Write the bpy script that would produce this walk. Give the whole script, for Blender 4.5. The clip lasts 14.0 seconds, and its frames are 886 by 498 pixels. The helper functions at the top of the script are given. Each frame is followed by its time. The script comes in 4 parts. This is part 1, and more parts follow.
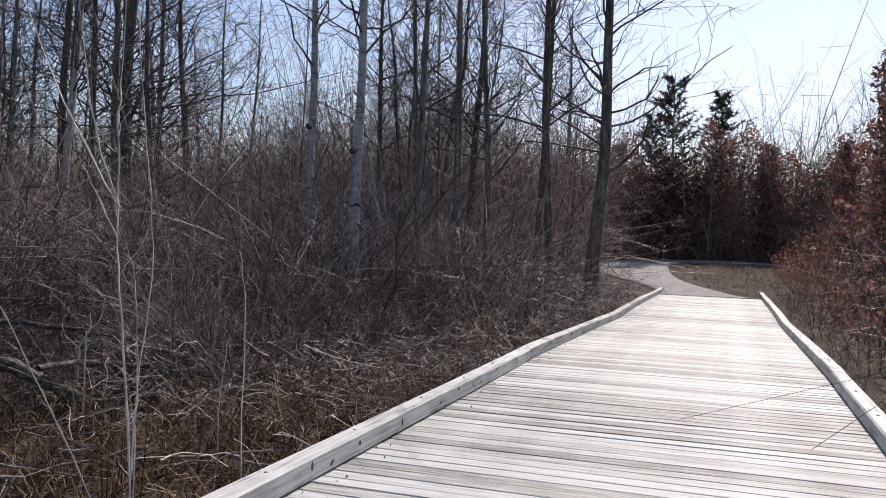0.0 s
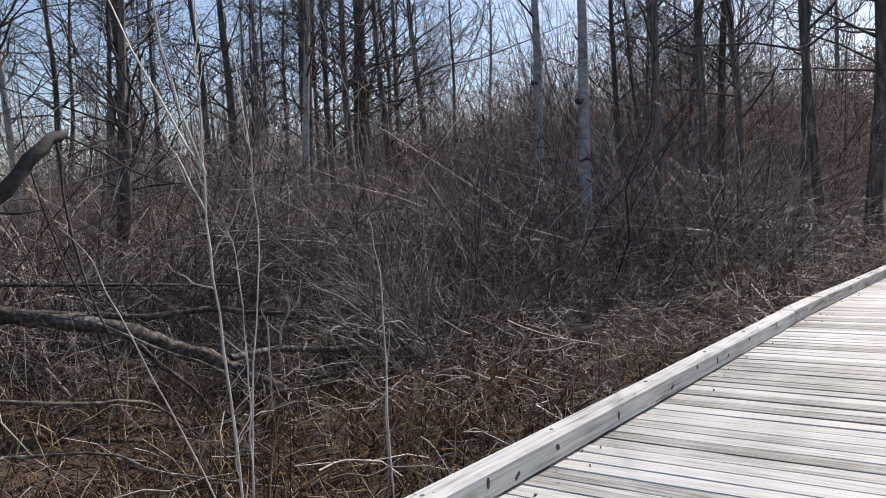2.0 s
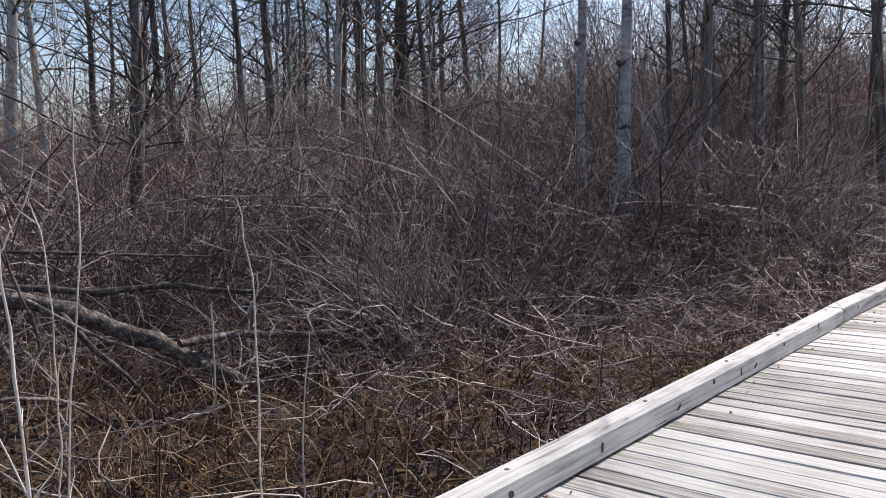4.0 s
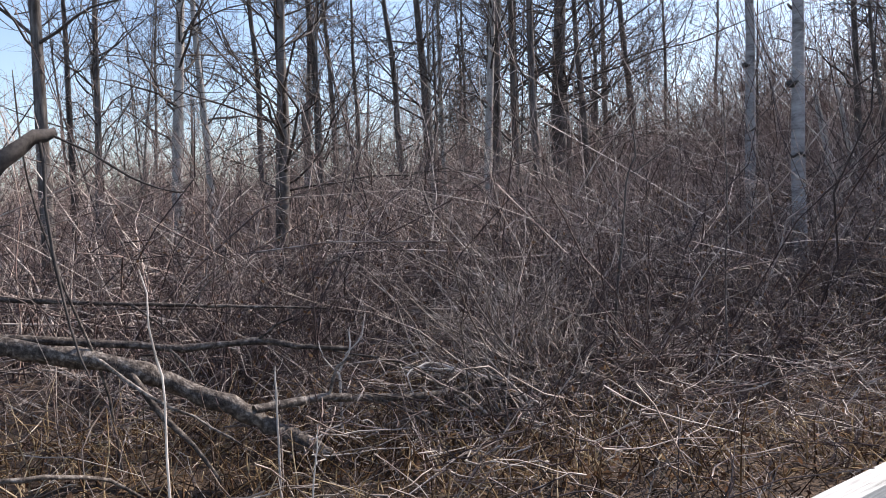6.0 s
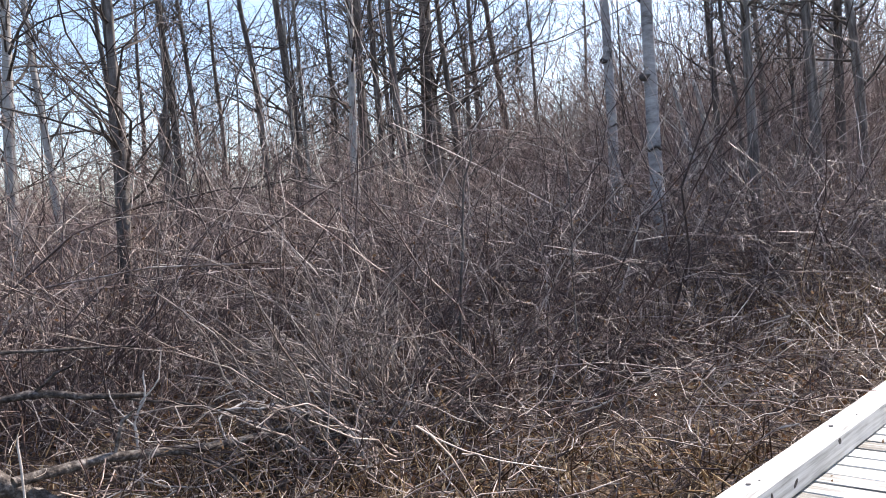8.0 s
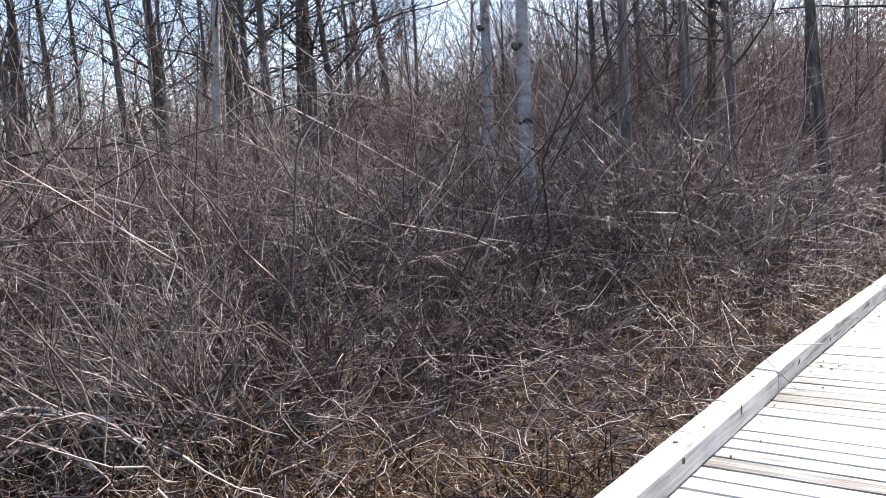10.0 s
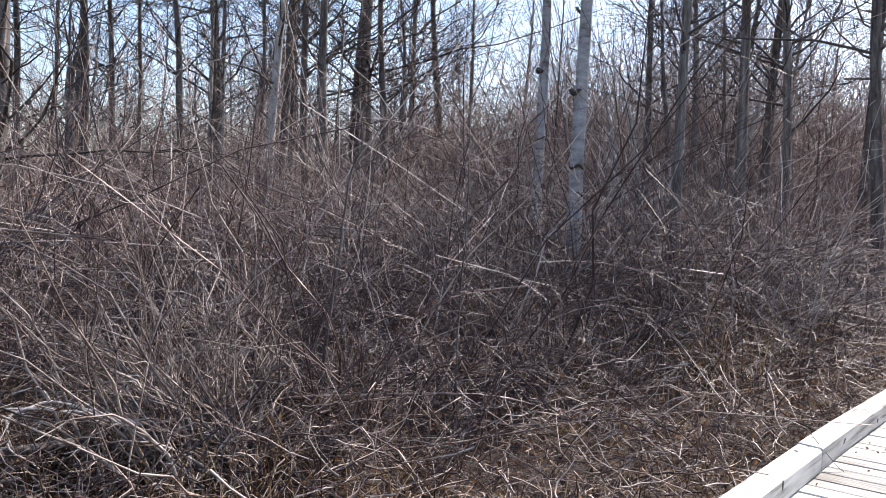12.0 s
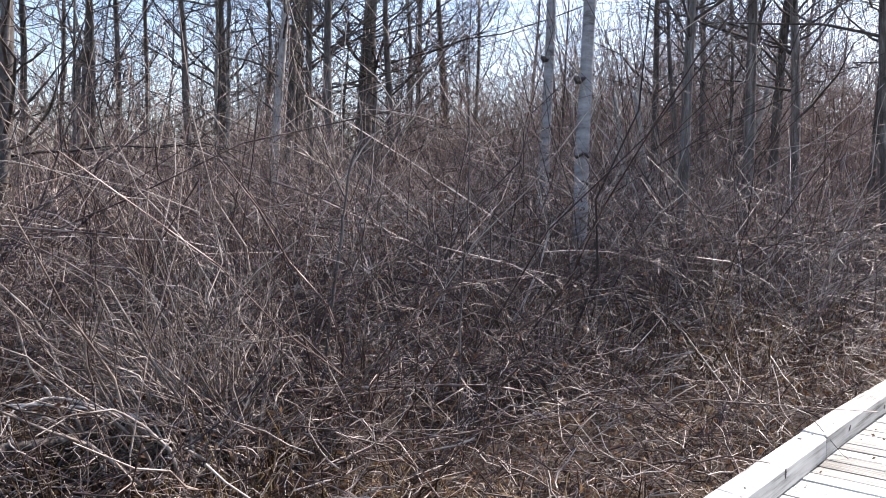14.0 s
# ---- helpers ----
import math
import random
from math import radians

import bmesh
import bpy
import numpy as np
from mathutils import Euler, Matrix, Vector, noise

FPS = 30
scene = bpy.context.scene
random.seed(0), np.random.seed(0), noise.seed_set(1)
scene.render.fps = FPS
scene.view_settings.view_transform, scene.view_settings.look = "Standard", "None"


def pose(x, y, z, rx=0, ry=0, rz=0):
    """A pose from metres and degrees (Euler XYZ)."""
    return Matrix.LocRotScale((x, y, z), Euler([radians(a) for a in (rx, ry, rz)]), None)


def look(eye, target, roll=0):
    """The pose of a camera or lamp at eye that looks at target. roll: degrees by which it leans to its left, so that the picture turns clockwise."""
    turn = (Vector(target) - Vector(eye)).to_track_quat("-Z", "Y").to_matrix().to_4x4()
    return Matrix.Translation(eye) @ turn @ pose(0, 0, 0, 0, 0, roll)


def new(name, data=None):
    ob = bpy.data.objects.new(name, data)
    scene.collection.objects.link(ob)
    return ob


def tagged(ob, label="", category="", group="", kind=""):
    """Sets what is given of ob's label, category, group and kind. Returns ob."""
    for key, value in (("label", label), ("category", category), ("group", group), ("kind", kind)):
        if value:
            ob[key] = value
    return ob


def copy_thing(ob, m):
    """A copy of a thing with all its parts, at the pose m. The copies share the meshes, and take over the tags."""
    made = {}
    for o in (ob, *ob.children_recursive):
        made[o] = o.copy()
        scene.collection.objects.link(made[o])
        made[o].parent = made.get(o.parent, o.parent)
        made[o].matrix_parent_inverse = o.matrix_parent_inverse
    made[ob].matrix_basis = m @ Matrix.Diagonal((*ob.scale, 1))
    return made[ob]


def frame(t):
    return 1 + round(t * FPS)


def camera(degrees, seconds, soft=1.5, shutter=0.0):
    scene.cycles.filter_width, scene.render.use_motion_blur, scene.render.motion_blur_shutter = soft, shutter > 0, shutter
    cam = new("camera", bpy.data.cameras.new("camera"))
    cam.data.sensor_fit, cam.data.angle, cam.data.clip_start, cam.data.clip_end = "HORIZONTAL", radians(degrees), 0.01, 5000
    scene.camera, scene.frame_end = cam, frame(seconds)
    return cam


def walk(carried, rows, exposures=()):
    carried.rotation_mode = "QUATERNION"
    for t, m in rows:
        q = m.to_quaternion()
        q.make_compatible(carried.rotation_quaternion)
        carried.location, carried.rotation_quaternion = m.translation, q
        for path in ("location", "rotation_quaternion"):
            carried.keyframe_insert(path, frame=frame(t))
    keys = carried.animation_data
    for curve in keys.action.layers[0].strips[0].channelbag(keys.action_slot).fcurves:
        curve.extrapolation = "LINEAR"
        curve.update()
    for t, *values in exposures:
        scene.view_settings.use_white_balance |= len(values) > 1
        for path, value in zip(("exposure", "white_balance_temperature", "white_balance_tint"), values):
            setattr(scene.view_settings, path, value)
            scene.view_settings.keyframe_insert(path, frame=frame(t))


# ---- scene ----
cam = camera(55.8, 14.0, 1.0)
PATH = [
    (0, (2.19, -9.798, 1.394), (1.545, -7.905, 1.374), 1.9),
    (0.5, (2.117, -9.53, 1.37), (1.122, -7.797, 1.288), -0.3),
    (1, (1.976, -9.248, 1.366), (0.835, -7.609, 1.251), 1.7),
    (1.5, (2.008, -8.949, 1.336), (0.801, -7.36, 1.211), -0.8),
    (2, (2.041, -8.592, 1.333), (0.864, -6.979, 1.23), -2.9),
    (2.5, (1.96, -8.297, 1.329), (0.749, -6.71, 1.212), -1.6),
    (2.7, (1.92, -8.182, 1.324), (0.693, -6.61, 1.174), -0.8),
    (4.8, (1.843, -7.201, 1.408), (0.526, -5.711, 1.204), -3.1),
    (5, (1.79, -7.112, 1.41), (0.456, -5.638, 1.192), -3.7),
    (5.5, (1.772, -6.863, 1.408), (0.299, -5.52, 1.246), -1.8),
    (6, (1.664, -6.613, 1.408), (0.099, -5.371, 1.321), -2.5),
    (6.5, (1.522, -6.416, 1.42), (-0.053, -5.183, 1.388), -0.7),
    (7, (1.488, -6.276, 1.436), (-0.074, -5.027, 1.389), -3.6),
    (7.5, (1.535, -6.041, 1.451), (0.053, -4.701, 1.379), -4.6),
    (8, (1.52, -5.801, 1.435), (0.127, -4.369, 1.341), -5.4),
    (8.5, (1.407, -5.591, 1.443), (0.104, -4.079, 1.314), -4.7),
    (9, (1.376, -5.34, 1.447), (0.176, -3.747, 1.292), -4.7),
    (9.2, (1.394, -5.225, 1.459), (0.227, -3.609, 1.29), -6.1),
    (11.3, (1.223, -4.941, 1.442), (-0.019, -3.389, 1.223), 1.2),
    (11.5, (1.252, -4.986, 1.446), (-0.007, -3.435, 1.351), 1.4),
    (12, (1.25, -5.002, 1.451), (-0.01, -3.452, 1.344), 1.8),
    (12.5, (1.254, -5.001, 1.456), (-0.009, -3.455, 1.34), 1.0),
    (13, (1.27, -4.986, 1.452), (0.004, -3.442, 1.333), 0.8),
    (13.5, (1.27, -4.956, 1.451), (-0.004, -3.42, 1.319), 1.2),
    (14, (1.286, -4.943, 1.451), (0.008, -3.409, 1.322), 1.0),
]
EXPOSURES = [
    (0, -0.02, 6750, 18), (0.5, -0.2, 6750, 19), (1.0, -0.05, 6750, 18), (1.5, 0.05, 6750, 17), (2.7, 0.2, 6750, 17), (4.8, 0.38, 6750, 17), (5.5, 0.55, 6750, 17), (6.0, 0.72, 6750, 17), (6.5, 0.98, 6750, 17),
    (7.5, 1.02, 6750, 17), (8, 1.13, 6750, 17), (9, 1.1, 6750, 17), (11.3, 1.0, 6750, 17), (14, 1.05, 6750, 17),
]
walk(cam, [(t, look(eye, target, roll)) for t, eye, target, roll in PATH], EXPOSURES)

# ---- light: a clear spring sky, the sun ahead and a little to the right of the boardwalk ----
SUN_EL, SUN_AZ = 41.0, 5.0
world = bpy.data.worlds.new("sky")
scene.world = world
world.use_nodes = True
wn = world.node_tree
sky = wn.nodes.new("ShaderNodeTexSky")
sky.sky_type, sky.sun_disc = "NISHITA", False
sky.sun_elevation, sky.sun_rotation = radians(SUN_EL), radians(SUN_AZ)
sky.air_density, sky.dust_density, sky.ozone_density = 1.0, 0.7, 2.2
wn.links.new(sky.outputs[0], wn.nodes["Background"].inputs[0])
wn.nodes["Background"].inputs[1].default_value = 0.135
lamp = bpy.data.lights.new("sun", "SUN")
lamp.energy, lamp.angle, lamp.color = 5.0, radians(0.5), (1.0, 0.95, 0.88)
sun = new("sun", lamp)
to_sun = Vector((math.sin(radians(SUN_AZ)) * math.cos(radians(SUN_EL)), math.cos(radians(SUN_AZ)) * math.cos(radians(SUN_EL)), math.sin(radians(SUN_EL))))
sun.matrix_world = look(to_sun * 60, (0, 0, 0))


# ---- materials ----
def material(name, stops, rough=0.85, scale=(8, 8, 8), detail=6, bump=0.3, fine=60.0, rand="", rand_amount=0.35, spec=0.3, patch=0.8, patch_amount=0.4, bump_dist=0.01):
    """Colour from noise at two scales over the stops, with bump; rand: island or object brings piece to piece changes of tone."""
    m = bpy.data.materials.new(name)
    m.use_nodes = True
    t, n, l = m.node_tree, m.node_tree.nodes, m.node_tree.links
    b = n["Principled BSDF"]
    b.inputs["Roughness"].default_value = rough
    b.inputs["Specular IOR Level"].default_value = spec
    co = n.new("ShaderNodeTexCoord")
    mp = n.new("ShaderNodeMapping")
    mp.inputs["Scale"].default_value = scale
    l.new(co.outputs["Object"], mp.inputs[0])
    if rand == "object":
        info = n.new("ShaderNodeObjectInfo")
        sc = n.new("ShaderNodeVectorMath")
        sc.operation = "SCALE"
        sc.inputs[0].default_value = (37, 53, 71)
        l.new(info.outputs["Random"], sc.inputs["Scale"])
        l.new(sc.outputs[0], mp.inputs["Location"])
    nz = n.new("ShaderNodeTexNoise")
    nz.inputs["Scale"].default_value, nz.inputs["Detail"].default_value, nz.inputs["Roughness"].default_value = 1.0, detail, 0.65
    l.new(mp.outputs[0], nz.inputs["Vector"])
    big = n.new("ShaderNodeTexNoise")
    big.inputs["Scale"].default_value, big.inputs["Detail"].default_value = patch, 3
    l.new(co.outputs["Object"], big.inputs["Vector"])
    mix = n.new("ShaderNodeMath")
    mix.operation = "MULTIPLY_ADD"
    l.new(big.outputs["Fac"], mix.inputs[0])
    mix.inputs[1].default_value = patch_amount
    l.new(nz.outputs["Fac"], mix.inputs[2])
    last, off = mix.outputs[0], 0.5 * patch_amount
    if rand:
        src = n.new("ShaderNodeObjectInfo").outputs["Random"] if rand == "object" else n.new("ShaderNodeNewGeometry").outputs["Random Per Island"]
        add = n.new("ShaderNodeMath")
        add.operation = "MULTIPLY_ADD"
        l.new(src, add.inputs[0])
        add.inputs[1].default_value = rand_amount
        l.new(last, add.inputs[2])
        last, off = add.outputs[0], off + 0.5 * rand_amount
    sub = n.new("ShaderNodeMath")
    sub.operation = "SUBTRACT"
    l.new(last, sub.inputs[0])
    sub.inputs[1].default_value = off
    ramp = n.new("ShaderNodeValToRGB")
    ramp.color_ramp.elements[0].position, ramp.color_ramp.elements[0].color = stops[0][0], (*stops[0][1], 1)
    ramp.color_ramp.elements[1].position, ramp.color_ramp.elements[1].color = stops[-1][0], (*stops[-1][1], 1)
    for p, c in stops[1:-1]:
        e = ramp.color_ramp.elements.new(p)
        e.color = (*c, 1)
    l.new(sub.outputs[0], ramp.inputs[0])
    l.new(ramp.outputs[0], b.inputs["Base Color"])
    if bump:
        fz = n.new("ShaderNodeTexNoise")
        fz.inputs["Scale"].default_value, fz.inputs["Detail"].default_value = fine, 4
        l.new((mp if fine < 5 else co).outputs["Vector" if fine < 5 else "Object"], fz.inputs["Vector"])
        bp = n.new("ShaderNodeBump")
        bp.inputs["Strength"].default_value, bp.inputs["Distance"].default_value = bump, bump_dist
        l.new(fz.outputs["Fac"], bp.inputs["Height"])
        l.new(bp.outputs[0], b.inputs["Normal"])
    return m


def translucent(m, share):
    """Thin dead leaves and grass let part of the light through, in their own colour."""
    n, l = m.node_tree.nodes, m.node_tree.links
    b, out = n["Principled BSDF"], n["Material Output"]
    tr, mix = n.new("ShaderNodeBsdfTranslucent"), n.new("ShaderNodeMixShader")
    l.new(b.inputs["Base Color"].links[0].from_socket, tr.inputs["Color"])
    mix.inputs[0].default_value = share
    l.new(b.outputs[0], mix.inputs[1])
    l.new(tr.outputs[0], mix.inputs[2])
    l.new(mix.outputs[0], out.inputs["Surface"])


M_PLANK = material("weathered_plank", [(0.27, (0.12, 0.115, 0.1)), (0.4, (0.29, 0.29, 0.265)), (0.53, (0.44, 0.445, 0.42)), (0.75, (0.62, 0.625, 0.595))], 0.62, (2.2, 60, 60), 7, 0.5, 3.0, "object", 0.34, 0.35, 2.0, 0.35, 0.004)
M_CURB = material("weathered_timber", [(0.3, (0.14, 0.135, 0.12)), (0.42, (0.4, 0.4, 0.375)), (0.55, (0.57, 0.57, 0.545)), (0.75, (0.7, 0.705, 0.68))], 0.65, (45, 1.6, 45), 7, 0.5, 3.0, "object", 0.12, 0.3, 3.0, 0.45, 0.004)
M_STRINGER = material("dark_timber", [(0.3, (0.05, 0.04, 0.033)), (0.7, (0.13, 0.11, 0.09))], 0.85, (30, 1.5, 30))
M_STEEL = material("dull_bolt", [(0.3, (0.09, 0.085, 0.08)), (0.7, (0.2, 0.19, 0.18))], 0.55)
M_GROUND = material("leaf_mould", [(0.3, (0.022, 0.016, 0.012)), (0.5, (0.055, 0.037, 0.026)), (0.65, (0.1, 0.066, 0.042)), (0.78, (0.17, 0.12, 0.07))], 0.95, (5, 5, 5), 9, 0.9, 25.0, patch=0.35, patch_amount=0.5, bump_dist=0.06)
M_PATH = material("worn_asphalt", [(0.3, (0.17, 0.165, 0.16)), (0.6, (0.25, 0.245, 0.24)), (0.75, (0.31, 0.3, 0.29))], 0.85, (3, 3, 3), 8, 0.5, 90.0)
M_BARK = material("grey_bark", [(0.3, (0.045, 0.038, 0.033)), (0.48, (0.12, 0.105, 0.095)), (0.62, (0.2, 0.182, 0.167)), (0.8, (0.36, 0.335, 0.31))], 0.9, (14, 14, 2.6), 8, 0.8, 40.0, "object", 0.18, 0.2, 1.2, 0.35, 0.02)
M_PALEBARK = material("pale_bark", [(0.28, (0.13, 0.115, 0.1)), (0.45, (0.33, 0.31, 0.28)), (0.7, (0.5, 0.48, 0.45))], 0.8, (9, 9, 5), 8, 0.6, 40.0, "object", 0.15, 0.25, 1.5, 0.4, 0.012)
M_GREYBARK = material("smooth_grey_bark", [(0.3, (0.14, 0.13, 0.125)), (0.45, (0.3, 0.29, 0.285)), (0.62, (0.4, 0.39, 0.385)), (0.8, (0.52, 0.51, 0.5))], 0.8, (5, 5, 14), 7, 0.6, 45.0, "", 0.0, 0.25, 2.2, 0.5, 0.012)
M_SCAR = material("dark_scar", [(0.3, (0.035, 0.03, 0.027)), (0.7, (0.1, 0.088, 0.08))], 0.9, (20, 20, 20))
M_LIMB = material("limb_bark", [(0.3, (0.035, 0.029, 0.026)), (0.55, (0.09, 0.077, 0.068)), (0.8, (0.2, 0.178, 0.158))], 0.9, (6, 6, 6), 4, 0.0, rand="island", rand_amount=0.3)
# the pale upper stops are light twigs and also sunlit highlights in the colour
M_TWIG = material("brush_stems", [(0.2, (0.03, 0.018, 0.016)), (0.46, (0.068, 0.041, 0.034)), (0.59, (0.145, 0.093, 0.078)), (0.67, (0.4, 0.315, 0.265)), (0.84, (0.6, 0.53, 0.47))], 0.5, (3, 3, 3), 3, 0.0, rand="island", rand_amount=0.6, spec=0.5, patch=0.5, patch_amount=0.35)
M_ARCH = material("shrub_stems", [(0.2, (0.07, 0.05, 0.04)), (0.45, (0.17, 0.128, 0.104)), (0.6, (0.4, 0.33, 0.27)), (0.8, (0.6, 0.53, 0.46))], 0.5, (3, 3, 3), 3, 0.0, rand="island", rand_amount=0.5, spec=0.5)
# lighter, greyer copy of the brush stems: sun haze put into the colour
M_HAZETWIG = material("hazed_brush_stems", [(0.22, (0.055, 0.038, 0.036)), (0.46, (0.13, 0.092, 0.085)), (0.6, (0.24, 0.18, 0.165)), (0.72, (0.45, 0.38, 0.34)), (0.85, (0.6, 0.54, 0.49))], 0.55, (3, 3, 3), 3, 0.0, rand="island", rand_amount=0.6, spec=0.5, patch=0.5, patch_amount=0.35)
M_FARTWIG = material("far_brush", [(0.25, (0.12, 0.088, 0.08)), (0.5, (0.27, 0.2, 0.18)), (0.72, (0.42, 0.34, 0.3)), (0.85, (0.55, 0.48, 0.43))], 0.85, (1, 1, 1), 3, 0.0, rand="island", rand_amount=0.5, patch=0.12, patch_amount=0.4)
M_STRAW = material("dry_grass", [(0.25, (0.05, 0.03, 0.018)), (0.47, (0.13, 0.075, 0.04)), (0.6, (0.3, 0.2, 0.1)), (0.72, (0.52, 0.41, 0.26)), (0.85, (0.66, 0.56, 0.4))], 0.8, (2, 2, 2), 3, 0.0, rand="island", rand_amount=0.6, patch=0.6, patch_amount=0.45)
M_LEAF = material("dead_leaves", [(0.25, (0.06, 0.033, 0.02)), (0.5, (0.15, 0.08, 0.045)), (0.8, (0.29, 0.19, 0.11))], 0.8, (3, 3, 3), 3, 0.0, rand="island", rand_amount=0.6)
M_REDLEAF = material("red_brown_leaves", [(0.25, (0.11, 0.05, 0.045)), (0.5, (0.22, 0.11, 0.09)), (0.8, (0.36, 0.21, 0.16))], 0.85, (1, 1, 1), 3, 0.0, rand="island", rand_amount=0.5)
# needle green lifted and reddened: lens flare haze mixed into the colour
M_NEEDLE = material("pine_needles", [(0.25, (0.045, 0.045, 0.035)), (0.5, (0.085, 0.088, 0.062)), (0.8, (0.15, 0.15, 0.11))], 0.8, (2, 2, 2), 3, 0.0, rand="island", rand_amount=0.5)
for m_ in (M_LEAF, M_REDLEAF, M_STRAW, M_NEEDLE):
    translucent(m_, 0.45)
M_DEADWOOD = material("dead_wood", [(0.34, (0.035, 0.028, 0.024)), (0.5, (0.1, 0.083, 0.07)), (0.62, (0.24, 0.21, 0.18)), (0.78, (0.46, 0.42, 0.37))], 0.85, (26, 26, 26), 8, 0.9, 60.0, "object", 0.15, 0.25, 2.5, 0.35, 0.012)
M_SAPLING = material("pale_sapling_bark", [(0.25, (0.3, 0.26, 0.23)), (0.5, (0.55, 0.5, 0.45)), (0.8, (0.74, 0.7, 0.65))], 0.45, (20, 20, 6), 5, 0.3, 60.0)


# ---- mesh tools ----
def quad_mesh(name, verts, quads, mat, smooth=False):
    """A mesh from arrays of corners and four-sided faces."""
    me = bpy.data.meshes.new(name)
    verts, quads = np.asarray(verts, np.float32).reshape(-1, 3), np.asarray(quads, np.int32).reshape(-1, 4)
    me.vertices.add(len(verts))
    me.vertices.foreach_set("co", verts.ravel())
    me.loops.add(quads.size)
    me.loops.foreach_set("vertex_index", quads.ravel())
    me.polygons.add(len(quads))
    me.polygons.foreach_set("loop_start", np.arange(0, quads.size, 4, dtype=np.int32))
    me.update(calc_edges=True)
    if smooth:
        me.polygons.foreach_set("use_smooth", np.ones(len(quads), bool))
    me.materials.append(mat)
    return me


def tubes(lines, radii, sides=3):
    """Tapered round stems along lines (n, k, 3) with radii (n, k): corners and faces."""
    lines, radii = np.asarray(lines, float), np.asarray(radii, float)
    n, k, _ = lines.shape
    d = np.gradient(lines, axis=1)
    d /= np.linalg.norm(d, axis=2, keepdims=True) + 1e-9
    ref = np.where(np.abs(d[:, :1, 2:3]) > 0.9, np.array([1.0, 0, 0]), np.array([0, 0, 1.0]))
    u = np.cross(d, np.broadcast_to(ref, d.shape))
    u /= np.linalg.norm(u, axis=2, keepdims=True) + 1e-9
    v = np.cross(d, u)
    a = np.arange(sides) * 2 * np.pi / sides
    ring = lines[:, :, None] + radii[:, :, None, None] * (np.cos(a)[None, None, :, None] * u[:, :, None] + np.sin(a)[None, None, :, None] * v[:, :, None])
    base = np.arange(n * k * sides).reshape(n, k, sides)
    q = np.stack([base[:, :-1], np.roll(base, -1, 2)[:, :-1], np.roll(base, -1, 2)[:, 1:], base[:, 1:]], -1)
    return ring.reshape(-1, 3), q.reshape(-1, 4)


def joined(pieces):
    vs, qs, o = [], [], 0
    for v, q in pieces:
        vs.append(v), qs.append(q + o)
        o += len(v)
    return np.concatenate(vs), np.concatenate(qs)


def part(name, me, parent=None, label=""):
    ob = new(name, me)
    ob.parent = parent
    return tagged(ob, label)


def grow(rng, base, direction, length, k, bend=0.15, lift=0.0, wobble=0.04):
    """Lines of k points from bases along directions: each bends sideways at random, and up or down by lift."""
    n = len(base)
    s = np.linspace(0, 1, k)[None, :, None]
    direction = direction / (np.linalg.norm(direction, axis=1, keepdims=True) + 1e-9)
    side = rng.normal(size=(n, 3)) * bend
    side[:, 2] += lift
    length = np.asarray(length).reshape(n, 1, 1)
    p = base[:, None] + length * (s * direction[:, None] + s ** 2 * side[:, None])
    return p + rng.normal(size=p.shape) * wobble * length * s


def along(lines, radii, rng, count, lo, hi):
    """Random spots on lines between shares lo and hi of their length: place, direction, radius there, line number."""
    n, k, _ = lines.shape
    who = rng.integers(0, n, count)
    f = rng.uniform(lo, hi, count) * (k - 1)
    i = np.minimum(f.astype(int), k - 2)
    w = (f - i)[:, None]
    a, b = lines[who, i], lines[who, i + 1]
    r = radii[who, i] * (1 - w[:, 0]) + radii[who, i + 1] * w[:, 0]
    return a * (1 - w) + b * w, b - a, r, who


def taper(r0, k, end=0.25):
    return np.asarray(r0)[:, None] * np.linspace(1, end, k)[None]


def smooth_line(points, k):
    """k points on a smooth curve through a few places."""
    p = np.asarray(points, float)
    t = np.linspace(0, len(p) - 1, k)
    i = np.clip(t.astype(int), 0, len(p) - 2)
    f = (t - i)[:, None]
    g = lambda j: p[np.clip(j, 0, len(p) - 1)]
    a, b, c, d = g(i - 1), g(i), g(i + 1), g(i + 2)
    return 0.5 * (2 * b + (c - a) * f + (2 * a - 5 * b + 4 * c - d) * f ** 2 + (3 * b - a - 3 * c + d) * f ** 3)


# ---- ground: low wet woodland beside the boardwalk, rising past its end ----
DECK_W, DECK_Y0, DECK_Y1 = 3.28, -14.6, 19.6


def deck_z(y):
    """The boardwalk is level at first, then sags and settles lower towards its far end."""
    return np.interp(y, [-20, 0.5, 2, 5, 8.5, 11.5, 14, 20], [0, 0, -0.03, -0.09, -0.165, -0.148, -0.155, -0.2])




def ground_z(x, y):
    x, y = np.asarray(x, float), np.asarray(y, float)
    low = -0.26 + 0.05 * np.sin(x * 1.3 + 0.4) * np.cos(y * 1.1) + 0.03 * np.sin(x * 3.1 + y * 2.3) + 0.1 * np.clip((-x - 2) / 8, 0, 1)
    rise = np.clip((y - 15) / 5, 0, 1)
    high = 0.0327 * np.clip(y - 20, 0, 40) - 0.25
    near = np.exp(-((x - 1.7) / 9.0) ** 2)
    share = rise * (0.35 + 0.65 * near)
    return low * (1 - share) + high * share


def spaced(lo, hi, fine_lo, fine_hi, step, grow_by):
    out = list(np.arange(fine_lo, fine_hi + 1e-6, step))
    d, v = step, fine_hi
    while v < hi:
        d *= grow_by
        v += d
        out.append(v)
    d, v = step, fine_lo
    while v > lo:
        d *= grow_by
        v -= d
        out.insert(0, v)
    return np.array(out)


